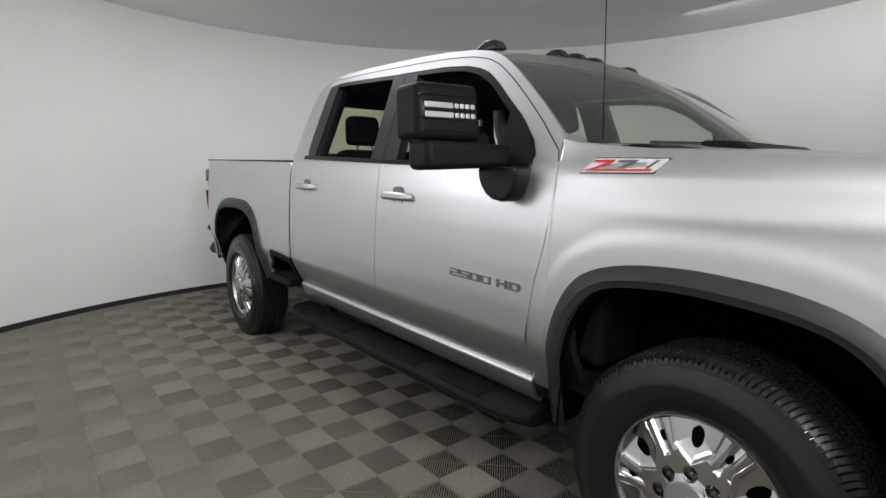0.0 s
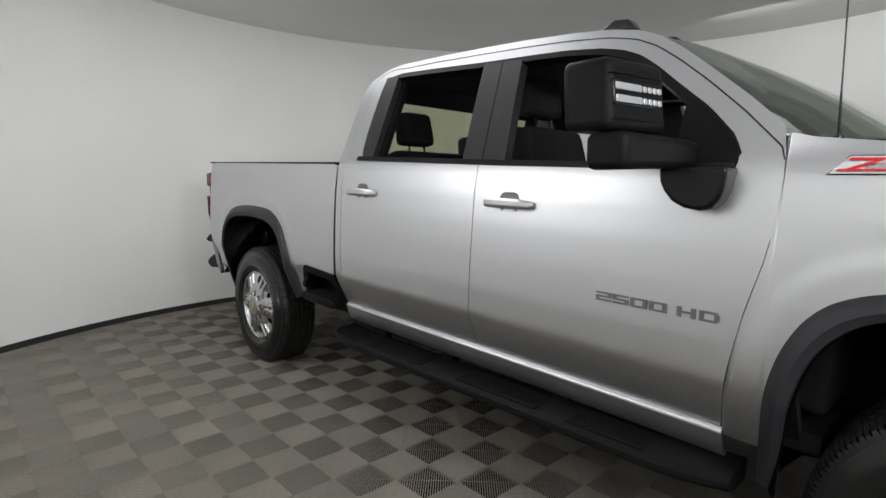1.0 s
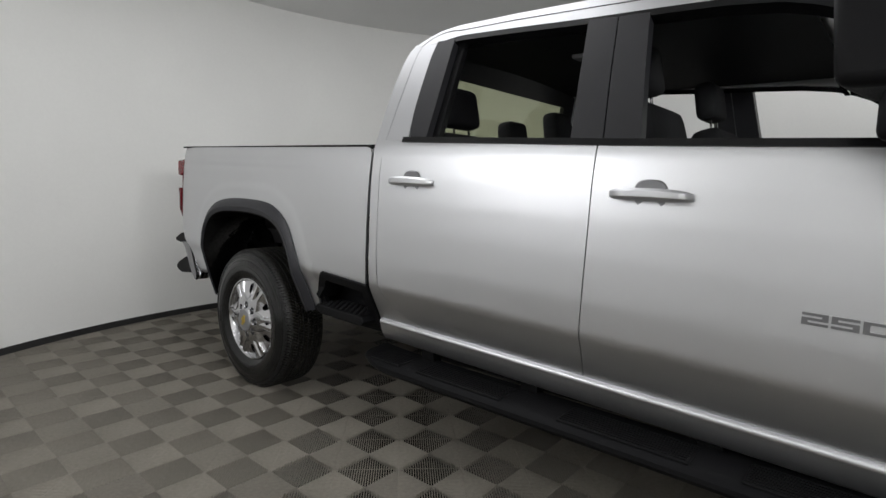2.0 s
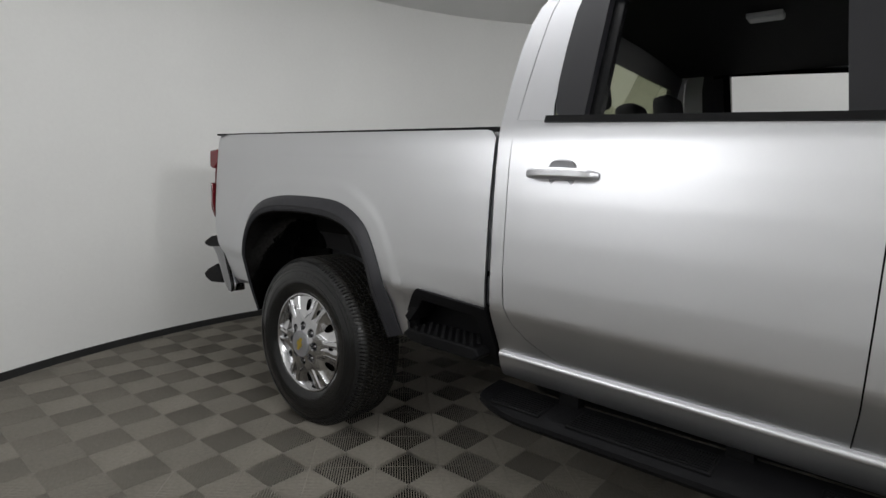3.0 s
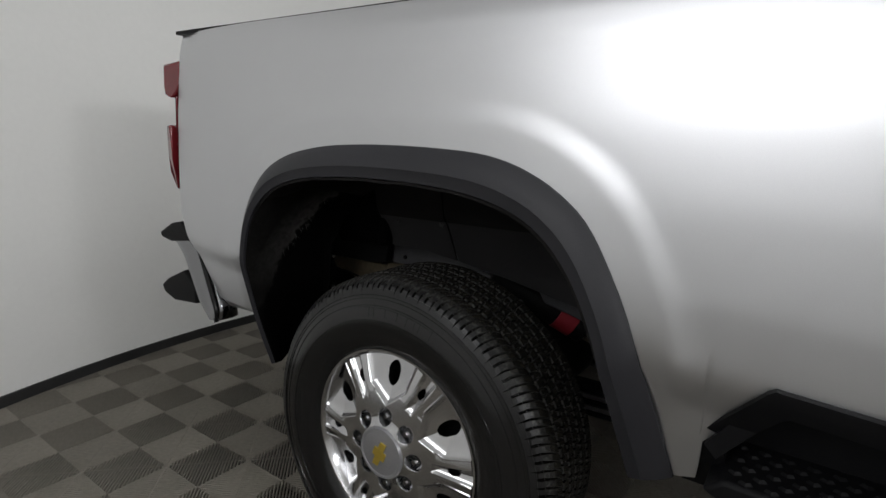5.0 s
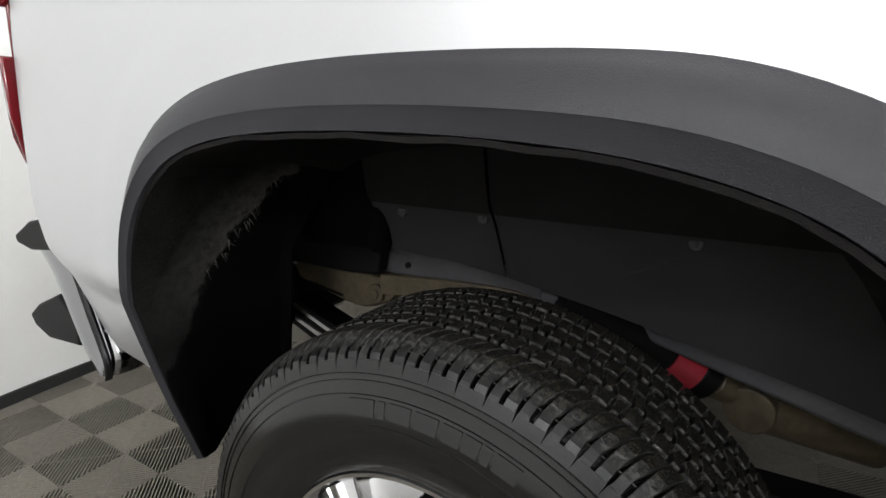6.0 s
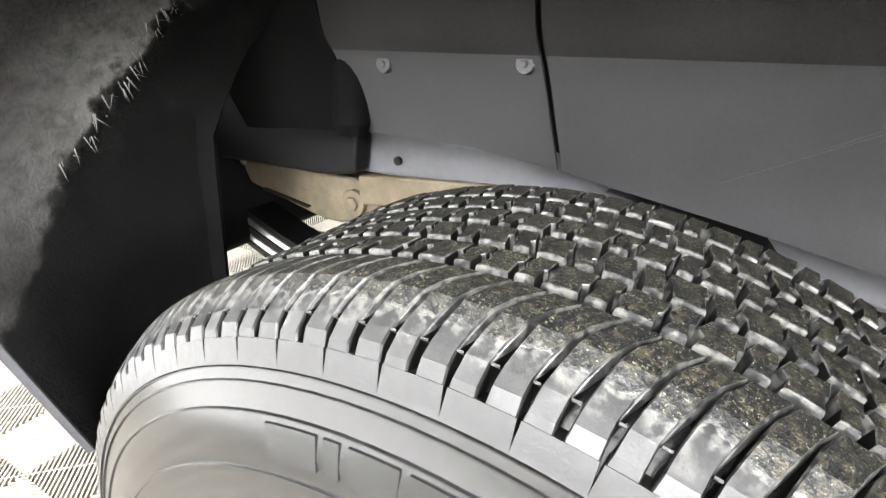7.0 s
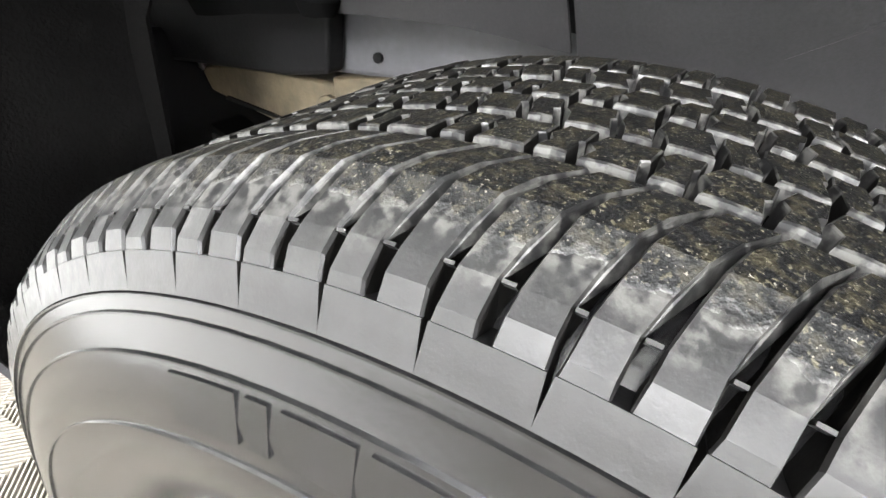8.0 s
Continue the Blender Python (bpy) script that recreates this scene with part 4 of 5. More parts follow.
def spoke_mesh(hub, at, na, nr):
    bm = bmesh.new()
    rows = []
    for i in range(na + 1):
        t = -30 + 60 * i / na
        row = []
        for k in range(nr + 1):
            r = 0.064 + 0.175 * k / nr
            x, _ = face_depth(r, t, at + t)
            row.append(bm.verts.new(turned(r, x, at + t, hub)))
        rows.append(row)
    for i in range(na):
        for k in range(nr):
            if not face_depth(0.064 + 0.175 * (k + 0.5) / nr, -30 + 60 * (i + 0.5) / na, at)[1]:
                bm.faces.new((rows[i][k], rows[i][k + 1], rows[i + 1][k + 1], rows[i + 1][k]))
    bm.normal_update()
    if sum(f.normal.x for f in bm.faces) > 0:
        bmesh.ops.reverse_faces(bm, faces=bm.faces[:])
    return bm


def wheel(hub, far=False, detail=False):
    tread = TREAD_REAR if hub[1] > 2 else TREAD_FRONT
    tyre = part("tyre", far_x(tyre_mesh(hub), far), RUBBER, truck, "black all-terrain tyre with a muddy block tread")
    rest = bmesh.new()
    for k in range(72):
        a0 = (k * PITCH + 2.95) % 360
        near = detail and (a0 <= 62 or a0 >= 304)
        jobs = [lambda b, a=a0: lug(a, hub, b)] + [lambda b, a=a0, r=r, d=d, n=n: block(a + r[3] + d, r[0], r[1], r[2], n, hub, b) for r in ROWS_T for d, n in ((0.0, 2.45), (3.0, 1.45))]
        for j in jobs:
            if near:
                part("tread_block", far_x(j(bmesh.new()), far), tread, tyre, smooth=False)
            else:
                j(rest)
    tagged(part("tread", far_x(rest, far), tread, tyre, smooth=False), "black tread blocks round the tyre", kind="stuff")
    if detail:
        # raised mouldings on the sidewall: two fine ribs and plain bars for the maker's mark
        part("sidewall_rib", lathe([(0.3882, -0.0080), (0.3888, -0.0099), (0.3898, -0.0097), (0.3904, -0.0070)], 120, hub), RUBBER, tyre)
        part("sidewall_rib", lathe([(0.3804, -0.0098), (0.3811, -0.0119), (0.3820, -0.0117), (0.3827, -0.0094)], 120, hub), RUBBER, tyre)
        part("sidewall_rib", lathe([(0.3642, -0.0155), (0.3650, -0.0171), (0.3658, -0.0169), (0.3666, -0.0142)], 120, hub), RUBBER, tyre)
        part("sidewall_rib", lathe([(0.3290, -0.0220), (0.3298, -0.0246), (0.3312, -0.0246), (0.3320, -0.0220)], 120, hub), RUBBER, tyre)
        for a, w in ((11.7, 6.2), (6.9, 1.7), (2.6, 4.9), (-3.2, 4.9), (-8.5, 3.8), (-12.6, 3.2), (-15.6, 1.7), (-19.6, 4.9)):
            part("raised_mark", loft([[turned(r, x, a + b, hub) for r, x in ((0.3618, -0.0155), (0.3612, -0.0183), (0.3420, -0.0234), (0.3414, -0.0205))] for b in (-w / 2, -w / 4, 0, w / 4, w / 2)]), RUBBER, tyre, "plain raised bar on the sidewall")
    rim = part("wheel_rim", far_x(lathe([(0.252, 0.016), (0.2535, 0.004), (0.251, -0.001), (0.246, -0.001), (0.241, 0.006), (0.236, 0.016), (0.220, 0.05), (0.206, 0.10), (0.205, 0.20)], 96, hub), far), ALLOY, truck, "bright alloy wheel with six split spokes")
    # dark disc added behind the openings, coloured for the shade inside the wheel
    part("wheel_well_disc", far_x(lathe([(0.215, 0.075), (0.06, 0.07)], 48, hub), far), DARKSTEEL, rim, "dark disc backing the openings between the spokes")
    for k in range(6):
        part("spoke", far_x(spoke_mesh(hub, 31 + 60 * k, 30 if far else 90, 40 if far else 100), far), ALLOY, rim, solid=0 if far else 0.022)
    for k in range(8):
        aa = radians(45 * k)
        c = Vector((hub[0], hub[1] + 0.090 * math.sin(aa), hub[2] + 0.090 * math.cos(aa)))
        bm = bmesh.new()
        tube(bm, c + Vector((0.03, 0, 0)), c + Vector((-0.010, 0, 0)), 0.0135, 0.0125, 6)
        tube(bm, c + Vector((-0.010, 0, 0)), c + Vector((-0.019, 0, 0)), 0.0105, 0.006, 12)
        part("wheel_nut", far_x(bm, far), CHROME, rim)
    cap = part("centre_cap", far_x(lathe([(0.066, 0.02), (0.066, -0.033), (0.0635, -0.037), (0.058, -0.0375), (0.057, -0.0362), (0.04, -0.0385), (0.0005, -0.0395)], 48, hub), far), CAP, rim, "satin grey centre cap")
    by, bz = hub[1], hub[2]
    bm = prism([(by - 0.5 * y - 0.866 * z, bz + 0.866 * y - 0.5 * z) for y, z in ((-0.036, -0.004), (-0.031, 0.012), (-0.010, 0.011), (-0.008, 0.020), (0.013, 0.017), (0.012, 0.008), (0.036, 0.004), (0.031, -0.012), (0.010, -0.011), (0.008, -0.020), (-0.013, -0.017), (-0.012, -0.008))], -0.042, -0.036)
    part("cap_emblem", far_x(bm, far), GOLD, cap, "small plain gold emblem")


wheel(HUB_R, detail=True)
wheel(HUB_F)
wheel(HUB_R, far=True)
wheel(HUB_F, far=True)

# ---- running board, box step, bumper ----
bm = bmesh.new()
BOARD = [(0.13, 0.475), (-0.02, 0.468), (-0.055, 0.462), (-0.070, 0.450), (-0.072, 0.435), (-0.062, 0.420), (-0.03, 0.408), (0.10, 0.405), (0.13, 0.420)]


def board_shift(y):
    """The ends curve in towards the sill and up."""
    e = max(0, (y - 2.72) / 0.20, (0.95 - y) / 0.25)
    return 0.06 * e * e, 0.02 * e


secs = []
for y in list(np.linspace(0.74, 2.93, 36)):
    dx, dz = board_shift(y)
    secs.append([(x + dx * (1 if x < 0.05 else 0), y, z + dz * 0.4) for x, z in BOARD])
loft(secs, bm)
board = part("running_board", bm, PLASTIC, truck, "black plastic running board with ribbed step pads")
for y0, y1 in ((1.00, 1.30), (1.44, 1.88), (2.12, 2.56), (2.66, 2.86)):
    bm = bmesh.new()
    box(bm, (-0.045, y0, 0.462), (0.09, y1, 0.4735))
    pad = part("step_pad", bm, PLASTIC, board, bevel=0.004)
    for k in range(8):
        x = -0.038 + 0.0165 * k
        bm = bmesh.new()
        box(bm, (x, y0 + 0.01, 0.472), (x + 0.007, y1 - 0.01, 0.4775))
        part("rib", bm, PLASTIC, pad)
for y in (1.02, 1.42, 2.08, 2.62):
    bm = prism([(y - 0.04, 0.43), (y + 0.04, 0.43), (y + 0.03, 0.62), (y - 0.03, 0.62)], 0.10, 0.15)
    part("board_bracket", bm, DARKSTEEL, truck)
# corner step let into the bed side ahead of the rear wheel
bm = ruled([(3.345, 0.60), (3.345, 0.665), (3.245, 0.795), (2.905, 0.775)], [(3.30, 0.60), (3.300, 0.655), (3.222, 0.752), (2.955, 0.735)], lambda y, z: section(z) - 0.012, 40, 3)
part("step_surround", bm, PLASTIC, truck, "dark grey plastic surround of the bed corner step", raked=True, solid=0.02)
part("step_surround", ruled([(2.955, 0.74), (2.955, 0.58)], [(2.905, 0.78), (2.905, 0.56)], lambda y, z: section(z) - 0.010, 8, 2), PLASTIC, truck, raked=True, solid=0.02)
part("step_recess", boxed((0.14, 2.94, 0.57), (0.16, 3.32, 0.78)), PLASTIC, truck, raked=True)
part("step_recess", prism([(2.94, 0.735), (3.22, 0.755), (3.31, 0.64), (3.33, 0.66), (3.24, 0.79), (2.93, 0.77)], 0.0, 0.15), PLASTIC, truck, raked=True)
step = part("corner_step", prism([(3.325, 0.590), (3.295, 0.618), (2.95, 0.618), (2.93, 0.590), (2.95, 0.568), (3.27, 0.568)], -0.022, 0.16), PLASTIC, truck, "dark grey corner step with a raised diamond tread", raked=True, bevel=0.008)
for i in range(9):
    for j in range(6):
        y, x = 2.975 + 0.036 * i + (0.018 if j % 2 else 0), -0.008 + 0.024 * j
        if y > 3.285:
            continue
        bm = bmesh.new()
        a = [bm.verts.new(rake((x + dx, y + dy, 0.6182))) for dx, dy in ((-0.008, 0), (0, -0.011), (0.008, 0), (0, 0.011))]
        b = [bm.verts.new(rake((x + dx * 0.6, y + dy * 0.6, 0.6235))) for dx, dy in ((-0.008, 0), (0, -0.011), (0.008, 0), (0, 0.011))]
        for k in range(4):
            bm.faces.new((a[k], a[(k + 1) % 4], b[(k + 1) % 4], b[k]))
        bm.faces.new(b)
        part("tread_stud", bm, PLASTIC, step, smooth=False)

# rear bumper: chrome wing that sweeps down and forward, black pads
for far in (0, 1):
    left = resample(roundpoly(raise_to([(5.170, 0.812), (5.098, 0.765), (5.063, 0.695), (5.030, 0.630), (4.985, 0.572), (4.935, 0.553)]), 2), 18)
    right = resample(roundpoly(raise_to([(4.985, 0.860), (4.940, 0.775), (4.912, 0.700), (4.885, 0.640), (4.862, 0.585), (4.872, 0.552)]), 2), 18)
    secs = []
    for p, q in zip(left, right):
        c, h = (p + q) / 2, (p - q) / 2
        secs.append([(0.118 - 0.052 * math.copysign(abs(math.sin(w)) ** 0.8, math.sin(w)), c[0] + h[0] * math.cos(w), c[1] + h[1] * math.cos(w)) for w in np.linspace(0, 2 * math.pi, 25)[:-1]])
    bm = loft(secs)
    part("bumper_wing", mirrored(bm) if far else bm, CHROME, truck, "chrome rear bumper corner", raked=True)
    # black strip added along the wing to draw the dark gap to the bed
    bm = loft([[(0.066 + 0.008 * math.sin(w), p[0] - 0.004 + 0.008 * math.cos(w), p[1] - 0.003 * math.cos(w)) for w in np.linspace(0, 2 * math.pi, 9)[:-1]] for p in right])
    part("bumper_gap_seal", mirrored(bm) if far else bm, GLOSS_BLACK, truck, "black strip in place of the dark gap between bumper and bed", raked=True)
    bm = prism(raise_to([(5.193, 0.833), (5.11, 0.874), (5.045, 0.886), (5.012, 0.860), (4.992, 0.822), (5.12, 0.806), (5.185, 0.815)]), 0.06, 0.30)
    part("bumper_pad", mirrored(bm) if far else bm, PLASTIC, truck, "black plastic bumper step pad", raked=True, bevel=0.006)
    bm = prism(raise_to([(5.27, 0.614), (5.215, 0.65), (5.10, 0.697), (5.03, 0.65), (5.03, 0.58), (5.185, 0.566), (5.25, 0.586)]), 0.09, 0.26)
    part("bumper_step", mirrored(bm) if far else bm, PLASTIC, truck, "black corner step in the bumper", raked=True, bevel=0.008)
part("bumper_bar", prism(raise_to([(5.03, 0.57), (5.16, 0.60), (5.20, 0.70), (5.19, 0.83), (5.05, 0.87)]), 0.24, 1.80), CHROME, truck, "chrome rear bumper", raked=True, bevel=0.02)
bm = ruled(raise_to([(4.585, 0.635), (4.70, 0.625), (4.87, 0.60)]), [(4.585, 0.62), (4.70, 0.61), (4.87, 0.60)], lambda y, z: bed_x(y, 0.62) + (0.62 - z) * 0.8, 16, 5)
both("lower_valance", bm, PAINT, "silver lower quarter valance", solid=0.01)

# ---- door handles, badges, mirror ----
def handle(y, z, parent):
    x = side(y, z)
    bm = bmesh.new()
    secs = []
    for k in range(15):
        t = -1 + 2 * k / 14
        h = 0.019 * (1 - 0.45 * abs(t) ** 4)
        out = 0.046 * (1 - abs(t) ** 6 * 0.75)
        secs.append([(x - out * a, y + 0.128 * t, z + h * b - 0.004 * t * t) for a, b in ((0.35, 1.0), (0.8, 1.0), (1.0, 0.62), (1.0, -0.45), (0.78, -1.0), (0.35, -1.0))])
    loft(secs, bm)
    part("door_handle", bm, PAINT, parent, "silver painted pull handle", raked=True, bevel=0.003)
    bm = bmesh.new()
    # thin grey oval behind the grip; the pocket's shading is put into its colour
    rows = []
    for r, d in ((1.0, 0.001), (0.92, -0.003), (0.6, -0.002), (0.02, -0.0015)):
        rows.append([(side(y, z) + d, y + 0.052 * r * math.copysign(abs(math.cos(a)) ** 0.7, math.cos(a)), z + 0.046 * r * math.copysign(abs(math.sin(a)) ** 0.7, math.sin(a))) for a in np.linspace(0, 2 * math.pi, 29)])
    quadgrid(bm, rows)
    bmesh.ops.recalc_face_normals(bm, faces=bm.faces[:])
    part("handle_pocket", bm, BADGE_GREY, parent, raked=True)


handle(1.620, 1.266, front_door)
handle(2.640, 1.272, rear_door)


# raised lettering 2500 HD: broad square characters out of plain strokes (left, low, right, high)
TOP, MID, LOW_BAR = (0, 0.78, 1, 1), (0, 0.39, 1, 0.61), (0, 0, 1, 0.22)
STROKES = {
    "2": (TOP, (0.76, 0.61, 1, 0.78), MID, (0, 0.22, 0.24, 0.39), LOW_BAR),
    "5": (TOP, (0, 0.61, 0.24, 0.78), MID, (0.76, 0.22, 1, 0.39), LOW_BAR),
    "0": (TOP, (0, 0.22, 0.24, 0.78), (0.76, 0.22, 1, 0.78), LOW_BAR),
    "H": ((0, 0, 0.25, 1), (0.25, 0.39, 0.75, 0.61), (0.75, 0, 1, 1)),
    "D": ((0, 0, 0.24, 1), (0.24, 0.78, 0.90, 1), (0.24, 0, 0.90, 0.22), (0.76, 0.22, 1, 0.78)),
}
badge = part("badge_backing", boxed((side(1.05, 0.97) + 0.003, 0.81, 0.965), (side(1.05, 0.97) + 0.008, 1.19, 0.975)), BADGE_GREY, front_door, "grey metal raised lettering 2500 HD", raked=True)
for sign, y in zip("2500HD", (1.204, 1.141, 1.078, 1.013, 0.924, 0.857)):
    bm = bmesh.new()
    for u0, v0, u1, v1 in STROKES[sign]:
        box(bm, (side(y, 0.97) - 0.0045, y - 0.057 * u1, 0.954 + 0.032 * v0), (side(y, 0.97) + 0.002, y - 0.057 * u0, 0.954 + 0.032 * v1))
    bmesh.ops.recalc_face_normals(bm, faces=bm.faces[:])
    part("badge_letter", bm, BADGE_GREY, badge, raked=True, smooth=False)

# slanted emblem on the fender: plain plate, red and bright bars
E0 = [(0.575, 1.396), (0.535, 1.442), (0.292, 1.441), (0.322, 1.400)]
def emblem(poly, d, material, name, label=""):
    bm = bmesh.new()
    a = [bm.verts.new((fender_x(y, z) - d, y, z)) for y, z in poly]
    b = [bm.verts.new((fender_x(y, z) + 0.006, y, z)) for y, z in poly]
    bm.faces.new(a)
    for i in range(len(poly)):
        bm.faces.new((a[i], b[i], b[(i + 1) % len(poly)], a[(i + 1) % len(poly)]))
    bmesh.ops.recalc_face_normals(bm, faces=bm.faces[:])
    part(name, bm, material, truck, label, smooth=False, raked=True)


emblem([(0.580, 1.393), (0.537, 1.445), (0.286, 1.444), (0.319, 1.397)], 0.003, PILLAR, "emblem_edge")
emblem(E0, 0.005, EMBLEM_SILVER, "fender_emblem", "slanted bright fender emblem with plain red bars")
emblem([(0.560, 1.4035), (0.556, 1.4085), (0.328, 1.4105), (0.330, 1.4055)], 0.0065, EMBLEM_RED, "emblem_bar")
emblem([(0.538, 1.4315), (0.533, 1.4380), (0.462, 1.4380), (0.467, 1.4315)], 0.0065, EMBLEM_RED, "emblem_bar")
emblem([(0.541, 1.4085), (0.524, 1.4085), (0.467, 1.4315), (0.484, 1.4315)], 0.0065, EMBLEM_RED, "emblem_bar")
emblem([(0.452, 1.4315), (0.448, 1.4375), (0.385, 1.4375), (0.389, 1.4315)], 0.0065, BADGE_GREY, "emblem_bar")
emblem([(0.440, 1.413), (0.431, 1.413), (0.394, 1.4315), (0.403, 1.4315)], 0.0065, BADGE_GREY, "emblem_bar")
emblem([(0.352, 1.413), (0.343, 1.413), (0.318, 1.4375), (0.327, 1.4375)], 0.0065, BADGE_GREY, "emblem_bar")

# tow mirror: upper head, lower arm, foot on the door
mirror = part("mirror_foot", prism(roundpoly([(0.985, 1.385), (0.98, 1.33), (0.93, 1.27), (0.84, 1.255), (0.80, 1.30), (0.79, 1.385)], 1), -0.075, 0.03), GLOSS_BLACK, front_door, "glossy black mirror foot", bevel=0.02)
bm = boxed((-0.322, 0.965, 1.372), (0.03, 1.09, 1.478))
for v in bm.verts:
    if v.co.x > 0:
        v.co.y -= 0.06
        v.co.z = 1.385 if v.co.z < 1.42 else 1.468
mirror_arm = part("mirror_arm", bm, PLASTIC, front_door, "black folding mirror arm", bevel=0.022)
bm = boxed((-0.328, 0.965, 1.480), (-0.062, 1.12, 1.685))
for v in bm.verts:
    if v.co.z > 1.6:
        v.co.y += 0.02
        v.co.x = -0.316 if v.co.x < -0.2 else -0.070
    if v.co.x < -0.2:
        v.co.y += 0.045
head = part("mirror_head", bm, PLASTIC, front_door, "large black towing mirror housing", bevel=0.028)
def on_mirror(bm):
    """Carry a box on to the leaning front face of the mirror housing."""
    for v in bm.verts:
        v.co.y += 0.02 * max(0, (v.co.z - 1.48) / 0.2) - 0.022 + 0.045 * (-0.065 - v.co.x) / 0.287
    return bm


part("mirror_bezel", on_mirror(boxed((-0.308, 0.9855, 1.550), (-0.085, 1.02, 1.621))), GLOSS_BLACK, head, "black bezel round the lamps", bevel=0.006)
for z0, z1 in ((1.592, 1.613), (1.558, 1.579)):
    lamp = part("mirror_lamp", on_mirror(boxed((-0.300, 0.982, z0), (-0.185, 1.02, z1))), CLEAR_LENS, head, "clear white mirror lamp strip", bevel=0.004)
    for k in range(4):
        x = -0.180 + 0.0225 * k
        part("lamp_cell", on_mirror(boxed((x, 0.9825, z0 + 0.001), (x + 0.0195, 1.02, z1 - 0.001))), CLEAR_LENS, lamp, bevel=0.005)
for z in (1.636, 1.512):
    part("split_line", on_mirror(boxed((-0.312, 0.9845, z), (-0.078, 1.02, z + 0.0035))), GLOSS_BLACK, head, "dark split line in the housing")
part("mirror_glass", boxed((-0.312, 1.150, 1.50), (-0.075, 1.160, 1.67)), CHROME, head)

# the far mirror
for src in (mirror, mirror_arm, head):
    bm = bmesh.new()
    bm.from_mesh(src.data)
    part(src.name.split(".")[0], mirrored(bm), src.data.materials[0], truck, "black towing mirror of the far door", bevel=0.022)
    bm.free()

# ---- rear wheel well, near side, and what shows above the tyre ----
n = 48
line = resample([(y, z + RAKE * (y - 2.0)) for y, z in ARCH_R_IN], n)
bm = bmesh.new()
rows = []
for base_x, grow, up in ((-0.038, 0.0, 0.0), (-0.012, -0.001, 0.0), (0.02, 0.004, 0.01), (0.10, 0.02, 0.02), (0.20, 0.015, 0.015), (0.26, 0.0, 0.0), (0.32, -0.03, -0.02)):
    row = []
    for y, z in line:
        d = Vector((0, y - 4.02, max(0.0, z - 0.75)))
        d.normalize()
        jit = 0.004 * noise.noise(Vector((base_x * 30, y * 14, z * 14)))
        x = base_x + 0.26 * max(0.0, 0.825 - z) * max(0.0, 1 - max(0.0, base_x) / 0.15)
        xx = min(x, 0.265 + 0.055 * max(0.0, min(1.0, (z - 0.86) / 0.14)))
        tail = max(0.0, 0.74 - z) * max(0.0, min(1.0, (base_x + 0.03) / 0.06)) if y > 4.3 else 0.0
        row.append((xx, y + d.y * grow + jit + 0.10 * tail, z + d.z * grow + jit))
    rows.append(row)
cut = next(i for i, (y, z) in enumerate(line) if z > 1.0)
crown = bmesh.new()
quadgrid(crown, [row[cut:] for row in rows])
bmesh.ops.recalc_face_normals(crown, faces=crown.faces[:])
part("wheel_well_crown", crown, DOME, truck, "black plastic crown of the wheel well", solid=0.006)
quadgrid(bm, [row[: cut + 1] for row in rows])
bmesh.ops.recalc_face_normals(bm, faces=bm.faces[:])
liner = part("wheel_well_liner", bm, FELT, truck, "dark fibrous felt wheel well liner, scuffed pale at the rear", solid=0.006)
# pale torn fibres where the tyre has thrown grit
rnd = random.Random(4)
for k in range(70):
    t = rnd.random()
    x = 0.05 + 0.14 * t + rnd.gauss(0, 0.018)
    z = 0.84 + 0.17 * t + rnd.gauss(0, 0.01)
    x = 0.70 * z - 0.474 + rnd.gauss(-0.004, 0.010)
    y = float(np.interp(z, [0.62, 0.74, 0.86, 0.965, 1.036], [4.52, 4.545, 4.545, 4.51, 4.44])) + 0.002
    d = Vector((rnd.gauss(0, 0.4), -0.25 - rnd.random() * 0.4, -1 + rnd.gauss(0, 0.5))).normalized() * rnd.uniform(0.008, 0.03)
    bm = bmesh.new()
    w = rnd.uniform(0.0007, 0.0017)
    a = Vector((x, y, z))
    vs = [bm.verts.new(a + Vector(o)) for o in ((-w, 0, 0), (w, 0, 0), (0, -w, w))]
    tip = bm.verts.new(a + d)
    bm.faces.new(vs)
    for i in range(3):
        bm.faces.new((vs[i], vs[(i + 1) % 3], tip))
    bmesh.ops.recalc_face_normals(bm, faces=bm.faces[:])
    part("torn_fibre", bm, SCUFF, liner, smooth=False)

LOW = [(3.50, 0.70), (3.60, 0.728), (3.741, 0.762), (3.912, 0.799), (4.088, 0.831), (4.195, 0.847), (4.322, 0.852), (4.485, 0.842), (4.56, 0.835)]


def panel_x(z):
    return float(np.interp(z, [0.70, 0.83, 0.92, 0.945, 0.97, 1.12], [0.41, 0.385, 0.347, 0.335, 0.318, 0.30]))


def inner_panel(y0, y1, lo=0.0, hi=1.0):
    bm = bmesh.new()
    ys = np.linspace(y0, y1, 16)
    rows = []
    for k in range(13):
        t = lo + (hi - lo) * k / 12
        row = []
        for y in ys:
            z0 = float(np.interp(y, [p[0] for p in LOW], [p[1] for p in LOW]))
            z = z0 * (1 - t) + 0.952 * t if t <= 1 else 0.952 + 0.163 * (t - 1)
            row.append((panel_x(z), y + 0.008 * t, z))
        rows.append(row)
    quadgrid(bm, rows)
    bm.normal_update()
    if sum(f.normal.x for f in bm.faces) > 0:
        bmesh.ops.reverse_faces(bm, faces=bm.faces[:])
    return bm


# dark sheet added behind the panels to stop light leaking through their seam
bm = inner_panel(3.45, 4.60, 0.0, 2.0)
for v in bm.verts:
    v.co.x += 0.03
    v.co.z += 0.012
part("liner_backing", bm, DARKSTEEL, truck)
